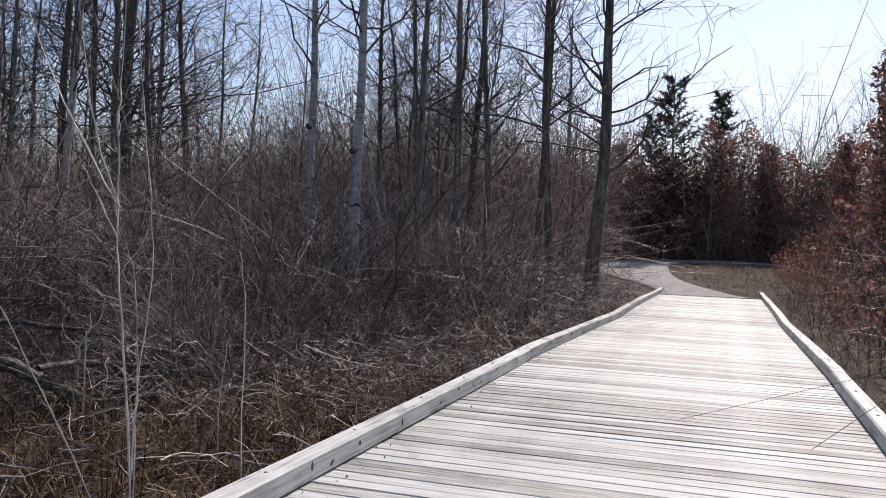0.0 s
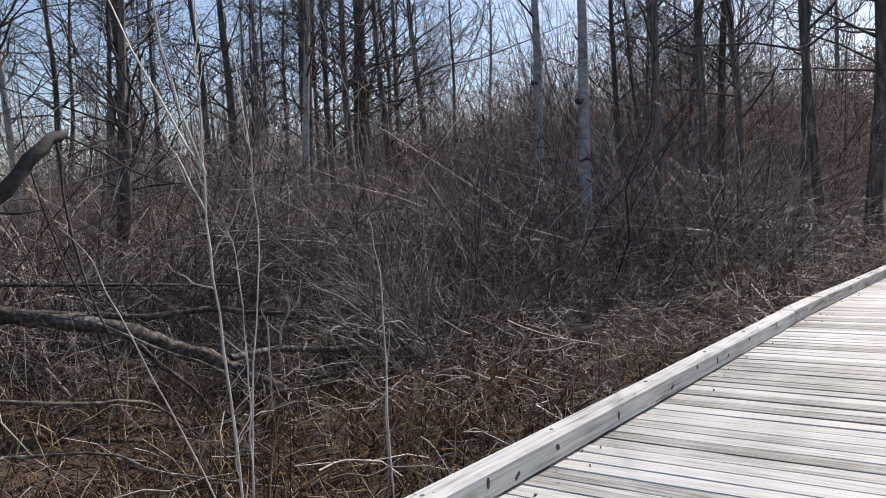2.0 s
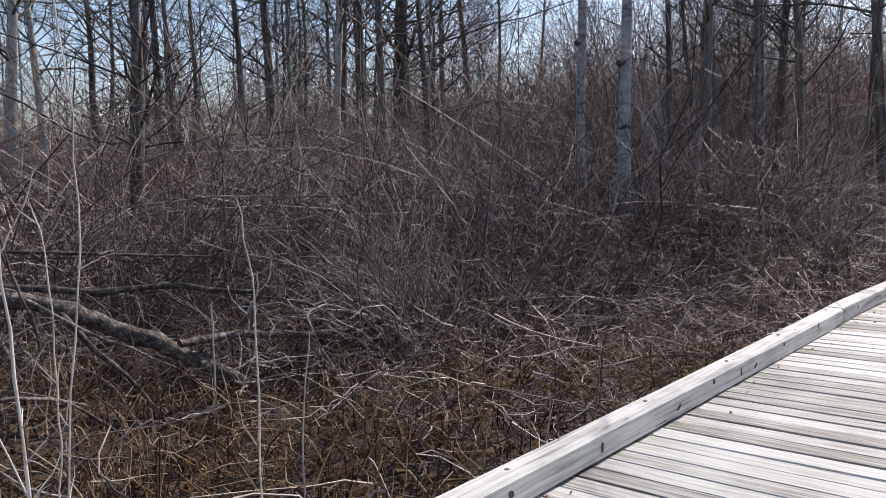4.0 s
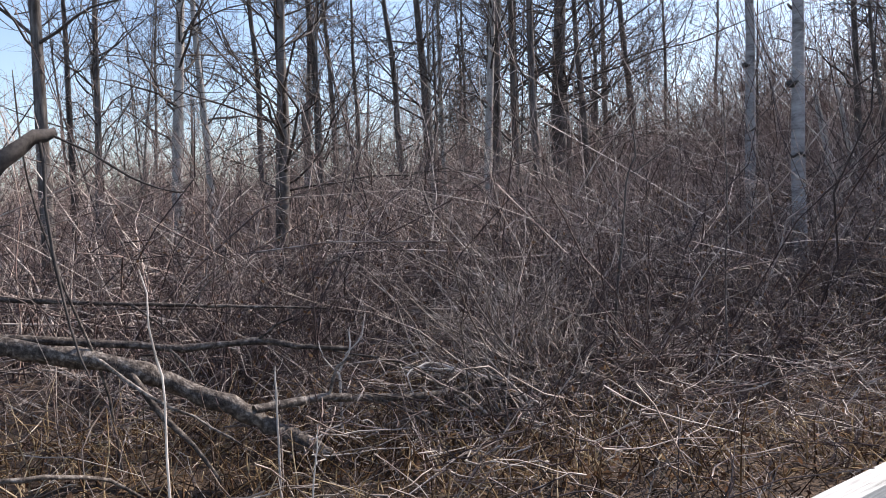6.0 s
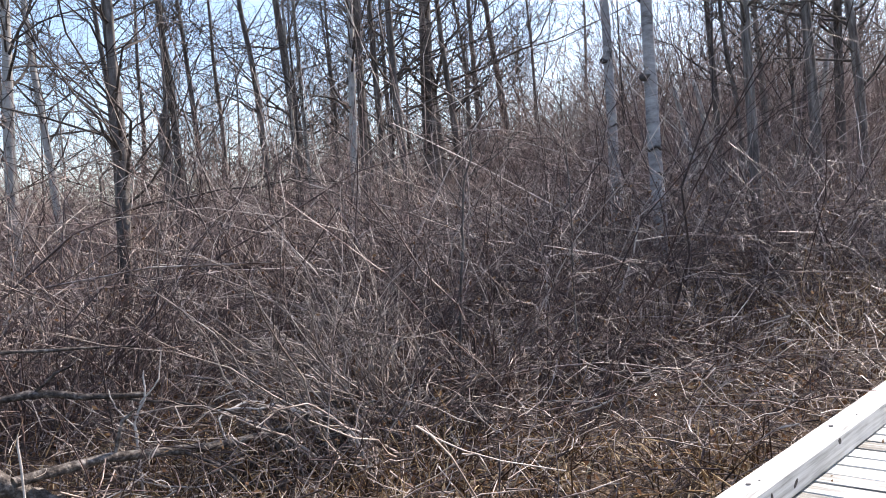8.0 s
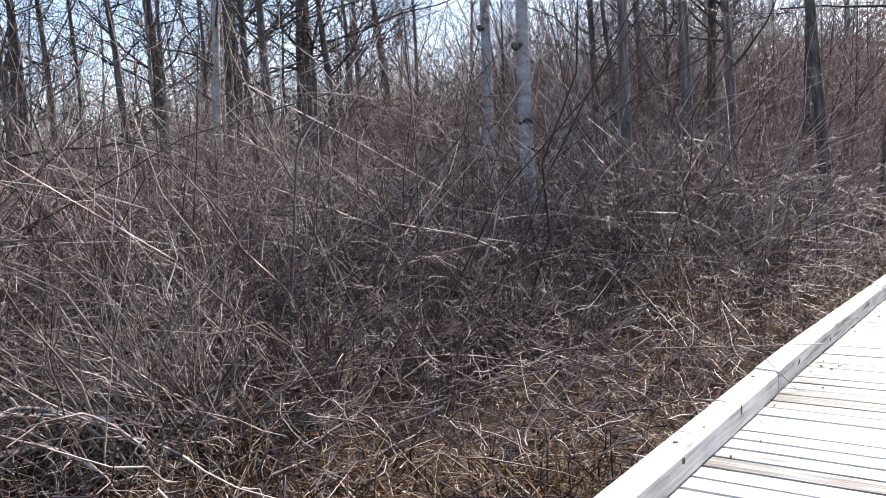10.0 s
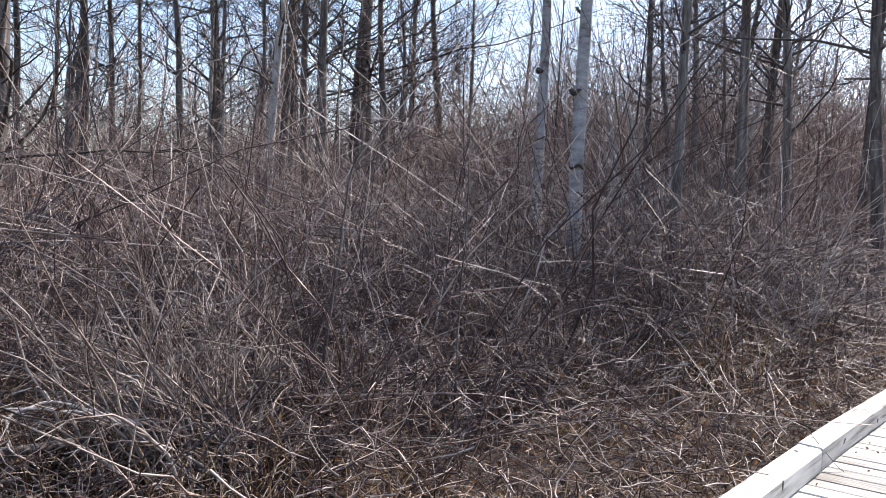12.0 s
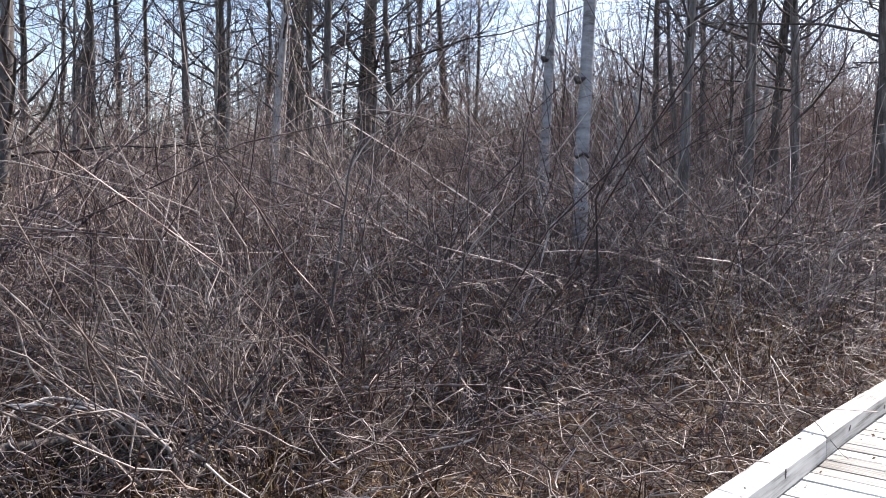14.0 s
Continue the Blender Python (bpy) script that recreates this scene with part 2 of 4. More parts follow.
gx, gy = spaced(-900, 900, -14, 12, 0.22, 1.25), spaced(-900, 900, -15, 48, 0.25, 1.25)
X, Y = np.meshgrid(gx, gy)
rough = np.random.default_rng(1).normal(size=X.shape) * 0.018
Z = ground_z(X, Y) + np.where((np.abs(X) < 16) & (Y > -16) & (Y < 48), rough, 0)
idx = np.arange(X.size).reshape(X.shape)
ground_quads = np.stack([idx[:-1, :-1], idx[:-1, 1:], idx[1:, 1:], idx[1:, :-1]], -1)
tagged(new("ground", quad_mesh("ground", np.stack([X, Y, Z], -1), ground_quads, M_GROUND, True)), "dark brown leaf-covered woodland floor with dry patches", "ground", kind="structure")


def ribbon_path(name, left, right, k, label):
    """A paved strip between a left and a right edge, with a thickness that stands out of the ground."""
    a, b = smooth_line(left, k), smooth_line(right, k)
    cols = 9
    rows_ = [a * (1 - s) + b * s for s in np.linspace(0, 1, cols)]
    top = np.stack(rows_, 1)
    top[:, :, 2] = ground_z(top[:, :, 0], top[:, :, 1]) + 0.05
    top[:, 1:-1, 2] += 0.025
    low_a, low_b = top[:, :1].copy(), top[:, -1:].copy()
    low_a[:, :, 2] -= 0.2
    low_b[:, :, 2] -= 0.2
    g = np.concatenate([low_a, top, low_b], 1)
    i = np.arange(g.shape[0] * g.shape[1]).reshape(g.shape[:2])
    q = np.stack([i[:-1, :-1], i[:-1, 1:], i[1:, 1:], i[1:, :-1]], -1)
    return tagged(new(name, quad_mesh(name, g, q, M_PATH, True)), label, "path", kind="structure")


ribbon_path("path", [(0.0, 19.62, 0), (-0.6, 23, 0), (-3.2, 30, 0), (-5.6, 38, 0), (-6.6, 46, 0)],
            [(3.25, 19.62, 0), (2.0, 22, 0), (0.4, 27, 0), (-0.6, 34, 0), (-1.4, 46, 0)], 40, "grey asphalt footpath bending away beyond the boardwalk")
ribbon_path("path_crossing", [(-1.5, 46.4, 0), (4, 46.8, 0), (12, 45.2, 0), (24, 40, 0)], [(-1.2, 43.2, 0), (4, 44.2, 0), (11.6, 42.6, 0), (23, 37.6, 0)], 30, "grey asphalt footpath crossing among the trees")


# ---- boardwalk ----
def rounded_box(name, sx, sy, sz, r, mat, bow=0.0, cuts=0):
    """A box with its top at z = 0 and bevelled edges; bow: how far its length is warped."""
    bm = bmesh.new()
    bmesh.ops.create_cube(bm, size=1)
    bmesh.ops.scale(bm, vec=(sx, sy, sz), verts=bm.verts)
    bmesh.ops.translate(bm, vec=(0, 0, -sz / 2), verts=bm.verts)
    long_edges = [e for e in bm.edges if abs((e.verts[0].co - e.verts[1].co).length - max(sx, sy)) < 1e-5]
    if cuts:
        bmesh.ops.subdivide_edges(bm, edges=long_edges, cuts=cuts)
    sharp = [e for e in bm.edges if len(e.link_faces) == 2 and e.calc_face_angle() > 1]
    bmesh.ops.bevel(bm, geom=sharp, offset=r, segments=1, affect="EDGES")
    for v in bm.verts:
        v.co.z += bow * math.sin((v.co.x / sx + v.co.y / sy) * 5)
    me = bpy.data.meshes.new(name)
    bm.to_mesh(me)
    bm.free()
    me.materials.append(mat)
    return me


def disc(name, r, h, mat, sides=8):
    bm = bmesh.new()
    bmesh.ops.create_cone(bm, cap_ends=True, segments=sides, radius1=r, radius2=r * 0.8, depth=h)
    me = bpy.data.meshes.new(name)
    bm.to_mesh(me)
    bm.free()
    me.materials.append(mat)
    return me


def sagged(me, y_mid):
    """Bends a long timber's mesh to the boardwalk's profile, seen from its own middle."""
    z_mid = float(deck_z(y_mid))
    for v in me.vertices:
        v.co.z += float(deck_z(y_mid + v.co.y)) - z_mid
    return me


PITCH = 0.146
boardwalk = tagged(new("boardwalk"), "sun-bleached grey timber boardwalk of crosswise planks with low curbs", "boardwalk", kind="structure")
for sx_ in (0.2, 1.64, 3.08):
    st = part("stringer", sagged(rounded_box("stringer", 0.09, DECK_Y1 - DECK_Y0 - 0.1, 0.19, 0.006, M_STRINGER, 0.0, 60), (DECK_Y0 + DECK_Y1) / 2), boardwalk)
    st.location = (sx_, (DECK_Y0 + DECK_Y1) / 2, float(deck_z((DECK_Y0 + DECK_Y1) / 2)) - 0.046)
post_me = rounded_box("footing_post", 0.14, 0.14, 0.6, 0.008, M_STRINGER)
for py_ in np.arange(DECK_Y0 + 1.1, DECK_Y1, 2.44):
    for px_ in (0.06, 3.22):
        part("footing_post", post_me, boardwalk).location = (px_, py_, float(deck_z(py_)) - 0.05)

CURB_H, CURB_W, SEG = 0.138, 0.145, 7.32
bolt_me, nail_me = disc("bolt", 0.013, 0.006, M_STEEL), disc("nail", 0.006, 0.004, M_STEEL, 6)
rng = np.random.default_rng(3)
for side_x in (-CURB_W / 2, DECK_W + CURB_W / 2):
    for j in range(-2, 3):
        y0 = j * SEG
        ym = y0 + SEG / 2
        c = tagged(new("curb_timber", sagged(rounded_box("curb_timber", CURB_W, SEG - 0.012 - 0.004 * (j % 2), CURB_H, 0.011 + 0.003 * (j % 2), M_CURB, 0.004, 24), ym)), "bleached square timber curb bolted along the boardwalk edge", "curb", "boardwalk curb timbers")
        c.location = (side_x + rng.normal() * 0.004, ym, float(deck_z(ym)) + CURB_H + rng.normal() * 0.002 + 0.002)
        c.rotation_euler = (0, rng.normal() * 0.006, rng.normal() * 0.0008)
        for by in (-3.45, -2.3, -1.15, 0.05, 1.2, 2.35, 3.48):
            b_ = part("bolt", bolt_me, c, "dull steel bolt head")
            b_.location = (rng.normal() * 0.01 - 0.01, by + rng.normal() * 0.05, 0.0015 + float(deck_z(ym + by) - deck_z(ym)))
            n_ = part("nail", nail_me, c)
            n_.location = (rng.normal() * 0.02 + 0.02, by + 0.12 + rng.normal() * 0.03, 0.001 + float(deck_z(ym + by + 0.12) - deck_z(ym)))


def knot_mesh(sy, sz):
    """A flat dark knot, oval, on a timber's face."""
    bm = bmesh.new()
    bmesh.ops.create_uvsphere(bm, u_segments=10, v_segments=6, radius=1)
    bmesh.ops.scale(bm, vec=(0.0025, sy, sz), verts=bm.verts)
    me = bpy.data.meshes.new("knot")
    bm.to_mesh(me)
    bm.free()
    me.materials.append(M_SCAR)
    return me


KNOTS = [knot_mesh(0.022, 0.016), knot_mesh(0.014, 0.028), knot_mesh(0.03, 0.012)]
left_curbs = [o for o in scene.objects if o.name.startswith("curb_timber") and o.location.x < 1]
for i, (ky, kz) in enumerate([(-6.4, 0.07), (-5.55, 0.09), (-5.3, 0.05), (-4.9, 0.08), (-4.16, 0.07), (-3.31, 0.06), (-2.82, 0.1), (-2.38, 0.07), (-2.12, 0.06), (-1.55, 0.1), (-0.72, 0.1), (0.5, 0.08), (1.4, 0.06), (2.9, 0.09)]):
    home = min(left_curbs, key=lambda o: abs(o.location.y - ky))
    k_ = part("knot", KNOTS[i % 3], home, "dark knot in the timber")
    k_.location = (CURB_W / 2, ky - home.location.y, kz - CURB_H + float(deck_z(ky) - deck_z(home.location.y)))
    k_.rotation_euler = (0.5 * (i % 3 - 1), 0, 0)


# ---- trees ----
def leaves(name, rng, pts, size, mat, label, category="leaves"):
    """Small curled leaves, each bent along its middle."""
    n = len(pts)
    u = rng.normal(size=(n, 3))
    u /= np.linalg.norm(u, axis=1, keepdims=True)
    w = np.cross(u, rng.normal(size=(n, 3)))
    w /= np.linalg.norm(w, axis=1, keepdims=True)
    nn = np.cross(u, w)
    s = (size * rng.uniform(0.6, 1.4, n))[:, None]
    c = [pts - u * s, pts + w * s * 0.55 + nn * s * 0.25, pts + u * s + nn * s * 0.1, pts - w * s * 0.55 + nn * s * 0.25, pts - u * s * 0.2]
    v = np.stack([c[0], c[1], c[2], c[3], pts + u * s * 0.1], 1).reshape(-1, 3)
    o = np.arange(n)[:, None] * 5
    q = np.concatenate([o + np.array([[0, 1, 2, 4]]), o + np.array([[0, 4, 2, 3]])])
    return tagged(new(name, quad_mesh(name, v, q, mat)), label, category, kind="stuff")


def tree(rng, height, r, limbs, twigs, bark, first=0.22, sides=8, sway=0.25, singles=0):
    """A bare broadleaved tree: tapered trunk, limbs from a share of its height up, and twigs on them."""
    root = new("tree")
    k = 14
    s = np.linspace(0, 1, k)
    phase = rng.uniform(0, 6.3, 4)
    line = np.stack([sway * (np.sin(s * 3.1 + phase[0]) - np.sin(phase[0])) + 0.03 * np.sin(s * 17 + phase[2]), sway * (np.sin(s * 2.7 + phase[1]) - np.sin(phase[1])), s * height - 0.15], -1)[None]
    rad = (r * (1 - 0.86 * s ** 0.9))[None]
    rad[0, 0] *= 1.35
    v, q = tubes(line, rad, sides)
    part("trunk", quad_mesh("trunk", v, q, bark, True), root)
    p, d, rr, _ = along(line, rad, rng, limbs, first, 0.97)
    az = rng.uniform(0, 2 * np.pi, limbs)
    share = np.clip((p[:, 2] / height - first) / (1 - first), 0, 1)
    up = rng.uniform(0.1, 1.25, limbs) + share * 0.8
    d1 = np.stack([np.cos(az), np.sin(az), up], -1)
    len1 = height * (0.05 + 0.16 * rng.random(limbs)) * (1 - 0.45 * share)
    l1 = grow(rng, p, d1, len1, 7, 0.28, 0.16, 0.045)
    r1 = taper(np.minimum(rr * 0.34, 0.009 + len1 * 0.0095), 7, 0.25)
    p2, d2, rr2, who2 = along(l1, r1, rng, int(twigs * 0.3), 0.25, 1.0)
    l2 = grow(rng, p2, d2 / (np.linalg.norm(d2, axis=1, keepdims=True) + 1e-9) + rng.normal(size=d2.shape) * 0.6, rng.uniform(0.3, 0.75, len(p2)) * len1[who2], 5, 0.3, 0.1, 0.06)
    r2 = taper(np.maximum(rr2 * 0.6, 0.007), 5, 0.4)
    own = np.argsort(p[:, 2])[:singles]
    rest = np.setdiff1d(np.arange(limbs), own)
    for i in own:
        mine = who2 == i
        pieces = [tubes(l1[i:i + 1], r1[i:i + 1], 5)] + ([tubes(l2[mine], r2[mine], 3)] if mine.any() else [])
        v, q = joined(pieces)
        part("limb", quad_mesh("limb", v, q, M_LIMB), root)
    p3, d3, rr3, who3 = along(l2, r2, rng, int(twigs * 0.7), 0.1, 1.0)
    l3 = grow(rng, p3, d3 / (np.linalg.norm(d3, axis=1, keepdims=True) + 1e-9) + rng.normal(size=d3.shape) * 0.7, rng.uniform(0.25, 1.0, len(p3)), 3, 0.35, 0.05, 0.07)
    left = ~np.isin(who2, own)
    v, q = joined([tubes(l1[rest], r1[rest], 4), tubes(l2[left], r2[left], 3), tubes(l3, np.full((len(p3), 3), 0.0068) * np.array([1, 0.8, 0.5]), 3)])
    tagged(part("crown", quad_mesh("crown", v, q, M_LIMB), root), "bare twigs", kind="stuff")
    return root


trng = np.random.default_rng(11)
TALL = [tree(trng, 15 + 2 * trng.random(), 0.14, 46, 440, M_BARK, 0.22 + 0.03 * i, 10, 0.22, 12) for i in range(4)]
PALE = [tree(trng, 14 + 2 * trng.random(), 0.14, 42, 380, M_PALEBARK, 0.2, 10, 0.22, 10) for i in range(2)]
SLIM = [tree(trng, 11 + 2 * trng.random(), 0.07, 42, 390, M_BARK, 0.13, 7, 0.18, 5) for i in range(5)]
RADIUS = {**{o.name: 0.14 for o in TALL + PALE}, **{o.name: 0.07 for o in SLIM}}
GREY = [tree(trng, 16.5, 0.12, 34, 260, M_GREYBARK, 0.3, 12, 0.05, 14) for i in range(2)]
RADIUS.update({o.name: 0.12 for o in GREY})
for g_ in GREY:
    tagged(g_, "tall smooth grey-barked tree with dark branch scars", "tree", "bare trees of the wood")
T_LABEL = "tall bare grey-barked tree standing in winter brush"
P_LABEL = "pale-barked bare tree standing in winter brush"
S_LABEL = "slim bare young tree among the brush"
for t_ in TALL:
    tagged(t_, T_LABEL, "tree", "bare trees of the wood")
for t_ in PALE:
    tagged(t_, P_LABEL, "tree", "bare trees of the wood")
for t_ in SLIM:
    tagged(t_, S_LABEL, "tree", "slim trees of the wood")
used = set()


def plant(proto, x, y, r, tall=1.0, turn=None, lean=(0, 0), label=""):
    """Sets a prototype, and from its second use a copy, on the ground with trunk radius r."""
    s = r / RADIUS[proto.name]
    m = pose(x, y, float(ground_z(x, y)), lean[0], lean[1], trng.uniform(0, 360) if turn is None else turn) @ Matrix.Diagonal((s, s, tall, 1))
    if proto.name in used:
        ob = copy_thing(proto, m)
        ob.matrix_basis = m
    else:
        used.add(proto.name)
        ob = proto
        ob.matrix_basis = m
    return tagged(ob, label)


# the trees that stand out, by place and trunk radius
PLACED = [
    ("G", -5.08, 5.85, 0.125, 1.0, 0, 0), ("G", -8.09, 9.52, 0.135, 1.05, 0, 0), ("P", -13.8, 7.07, 0.125, 1.0, 0, -2), ("T", -15.3, 8.7, 0.14, 1.0, 0, 0),
    ("T", -13.9, 8.5, 0.12, 0.95, 0, 0), ("T", -17.4, 13.5, 0.32, 1.1, 0, 1), ("T", -17.8, 14.5, 0.24, 1.1, 0, 3), ("T", -19.3, 20.2, 0.2, 1.0, 0, 0),
    ("S", -11.35, 0.18, 0.13, 1.2, 0, 0), ("S", -11.9, 0.35, 0.1, 1.2, 0, -2), ("P", -16.5, 0.3, 0.15, 1.0, 0, -2), ("T", -20.3, 6.3, 0.15, 1.0, 0, 0),
    ("T", -1.5, 14.0, 0.22, 1.05, 0, 0), ("T", -4.8, 8.8, 0.11, 0.95, 0, -1), ("T", -2.2, 12.0, 0.13, 1.0, 0, 3), ("T", -3.4, 15.5, 0.14, 1.0, 0, 2),
    ("T", -4.3, 13.2, 0.13, 1.0, 0, 4), ("T", -5.2, 12.9, 0.14, 1.0, 0, 1), ("S", -23.3, 6.0, 0.14, 1.3, 0, -2), ("S", -28.9, 9.2, 0.13, 1.3, 0, 0),
    ("S", -23.3, 7.3, 0.13, 1.3, 0, -3), ("S", -24.6, 10.1, 0.12, 1.3, 0, 0), ("T", -20.8, 10.7, 0.2, 1.0, 0, 0), ("P", -15.5, 7.2, 0.075, 0.9, 0, 0),
    ("S", -21.2, 15.5, 0.13, 1.3, 0, 0), ("S", -20.5, 18.7, 0.14, 1.2, 0, 2), ("S", -17.1, 18.9, 0.1, 1.2, 0, 0), ("T", -8.4, 18.3, 0.12, 1.0, 0, 1),
    ("S", -8.8, 20.5, 0.12, 1.3, 0, 4), ("T", -6.0, 16.3, 0.15, 1.0, 0, 1), ("T", -13.6, -3.0, 0.13, 1.0, 0, 0), ("S", -23.9, 0.1, 0.12, 1.3, 0, -2),
    ("P", -19.5, 2.5, 0.12, 1.0, 0, 0), ("S", -19.5, 9.0, 0.14, 1.3, 0, 0), ("P", -15.9, 7.1, 0.06, 0.9, 0, 0), ("T", -17.5, 10.9, 0.17, 1.0, 0, 0),
    ("T", -12.9, 8.2, 0.13, 1.0, 0, 0), ("S", -16.0, 13.5, 0.15, 1.3, 0, 2), ("T", -9.6, 17.7, 0.13, 1.0, 0, -2),
]
kinds = {"G": GREY, "T": TALL, "P": PALE, "S": SLIM}
for i, (k_, x_, y_, r_, h_, lx, ly) in enumerate(PLACED):
    plant(kinds[k_][i % len(kinds[k_])], x_, y_, r_, h_, None, (lx, ly))


def scar(tree_, z, r, turn, size):
    """A dark collar of bark round part of a trunk, where a branch was shed."""
    a = np.linspace(-1.9, 1.9, 9) + turn
    line = np.stack([np.cos(a) * r, np.sin(a) * r, z + 0.03 * np.sin(a * 3)], -1)[None]
    v, q = tubes(line, (size * np.array([0.2, 0.6, 0.9, 1, 1.1, 1, 0.9, 0.6, 0.2]))[None], 6)
    part("branch_scar", quad_mesh("branch_scar", v, q, M_SCAR, True), tree_, "dark branch scar")


for g_, zs in ((GREY[0], (3.4, 2.3, 1.9, 4.6)), (GREY[1], (4.2, 2.9, 2.0))):
    for i_, z_ in enumerate(zs):
        scar(g_, z_, 0.112 - 0.0058 * z_, 0.8 + i_ * 1.7, 0.05 if i_ == 0 else 0.022)


def far_spot(rng, lo, hi, a0, a1):
    a, d = radians(rng.uniform(a0, a1)), math.sqrt(rng.uniform(lo * lo, hi * hi))
    return 1.5 - d * math.sin(a), -6 + d * math.cos(a)


def clear(x, y):
    """Off the boardwalk, the paths and the first strip beside them."""
    if -2.5 < x < 6 and y < 21:
        return False
    if y > 20 and -3 < x < 9:
        return False
    if 20 <= y < 48 and -8 + (48 - y) * 0.22 < x < 5 - (y - 20) * 0.05:
        return False
    return not (41 < y < 48 and -8 < x < 26)


for i in range(90):
    x_, y_ = far_spot(trng, 21, 62, -48, 112)
    if clear(x_, y_) and not (-10 < x_ < -1 and y_ < 12):
        plant((SLIM if i % 4 else TALL)[i % len(SLIM if i % 4 else TALL)], x_, y_, trng.uniform(0.05, 0.11) if i % 4 else trng.uniform(0.1, 0.16), trng.uniform(0.85, 1.3), None, (trng.normal() * 2.2, trng.normal() * 2.2))
for i in range(22):
    x_, y_ = far_spot(trng, 11, 40, 112, 312)
    if clear(x_, y_):
        plant(SLIM[i % 5], x_, y_, trng.uniform(0.05, 0.11), trng.uniform(0.9, 1.3), None, (trng.normal() * 2, trng.normal() * 2))
for i in range(36):
    x_, y_ = far_spot(trng, 17, 42, 30, 100)
    plant(SLIM[i % 5], x_, y_, trng.uniform(0.03, 0.06), trng.uniform(0.6, 1.0), None, (trng.normal() * 3, trng.normal() * 3))
for i in range(14):
    x_, y_ = trng.uniform(9.5, 19), trng.uniform(2, 38)
    plant(SLIM[i % 4], x_, y_, trng.uniform(0.06, 0.13), trng.uniform(0.7, 1.0), None, (trng.normal() * 2, trng.normal() * 2))


def conifer(rng, height):
    """A pine: straight trunk, whorls of boughs, and tufts of needles along them."""
    root = new("pine_tree")
    line = np.stack([np.zeros(8), np.zeros(8), np.linspace(-0.1, height, 8)], -1)[None]
    rad = np.linspace(0.16, 0.02, 8)[None]
    v, q = tubes(line, rad, 7)
    part("trunk", quad_mesh("trunk", v, q, M_BARK, True), root)
    nb = 150
    z = height * (0.12 + 0.87 * np.sort(rng.random(nb)))
    az = rng.uniform(0, 6.28, nb)
    ln = (1 - z / height) ** 0.6 * height * 0.24 * rng.uniform(0.45, 1.2, nb) + 0.35
    base = np.stack([np.zeros(nb), np.zeros(nb), z], -1)
    lb = grow(rng, base, np.stack([np.cos(az), np.sin(az), rng.uniform(0.05, 0.9, nb)], -1), ln, 5, 0.15, 0.1, 0.03)
    rb = taper(np.full(nb, 0.025), 5, 0.2)
    v, q = tubes(lb, rb, 3)
    part("boughs", quad_mesh("boughs", v, q, M_LIMB), root)
    p, d, _, who = along(lb, rb, rng, 5200, 0.1, 1.0)
    dirs = d / (np.linalg.norm(d, axis=1, keepdims=True) + 1e-9) + rng.normal(size=d.shape) * 0.75
    l3 = grow(rng, p, dirs, rng.uniform(0.15, 0.42, len(p)), 2, 0.0, 0.0, 0.0)
    v, q = tubes(l3, np.full((len(p), 2), 0.042) * np.array([1, 0.35]), 3)
    part("needles", quad_mesh("needles", v, q, M_NEEDLE), root, "dark green needle tufts")
    return tagged(root, "dark green pine tree beyond the footpath", "pine tree", "pines beyond the path")


PINES = [conifer(trng, 13.0), conifer(trng, 12.0)]
PINES[0].matrix_basis = pose(-1.7, 50.5, 0.6)
PINES[1].matrix_basis = pose(1.4, 57.0, 1.2)
for i, (x_, y_, h_) in enumerate([(-3.6, 56.0, 0.85), (5.0, 60.0, 0.72), (14.0, 50.0, 0.8), (-6.5, 60.0, 0.75)]):
    copy_thing(PINES[i % 2], pose(x_, y_, float(ground_z(x_, y_)), 0, 0, i * 70) @ Matrix.Diagonal((h_, h_, h_, 1)))


def oak(rng, height):
    """A young oak that keeps its dead russet leaves: tree with many low limbs and leaves on its twigs."""
    root = tree(rng, height, 0.07, 60, 700, M_BARK, 0.08, 7, 0.25, 4)
    root.name = "young_oak"
    n = 2400
    z = height * (0.1 + 0.9 * rng.random(n) ** 0.8)
    wide = 0.26 * height * np.sqrt(np.clip(1.05 - z / height, 0.02, 1)) * (0.75 + 0.3 * np.sin(z * 3.1))
    az, rad = rng.uniform(0, 6.2832, n), np.sqrt(rng.random(n)) * wide
    clump = np.round(az * 2.2) / 2.2 + rng.normal(size=n) * 0.12
    pts = np.stack([np.cos(clump) * rad, np.sin(clump) * rad, np.round(z * 1.8) / 1.8 + rng.normal(size=n) * 0.16], -1)
    crown = leaves("dead_leaves", rng, pts, 0.09, M_REDLEAF, "russet dead leaves", "")
    crown.parent = root
    return tagged(root, "young oak holding russet dead leaves beyond the boardwalk", "tree", "russet young oaks")


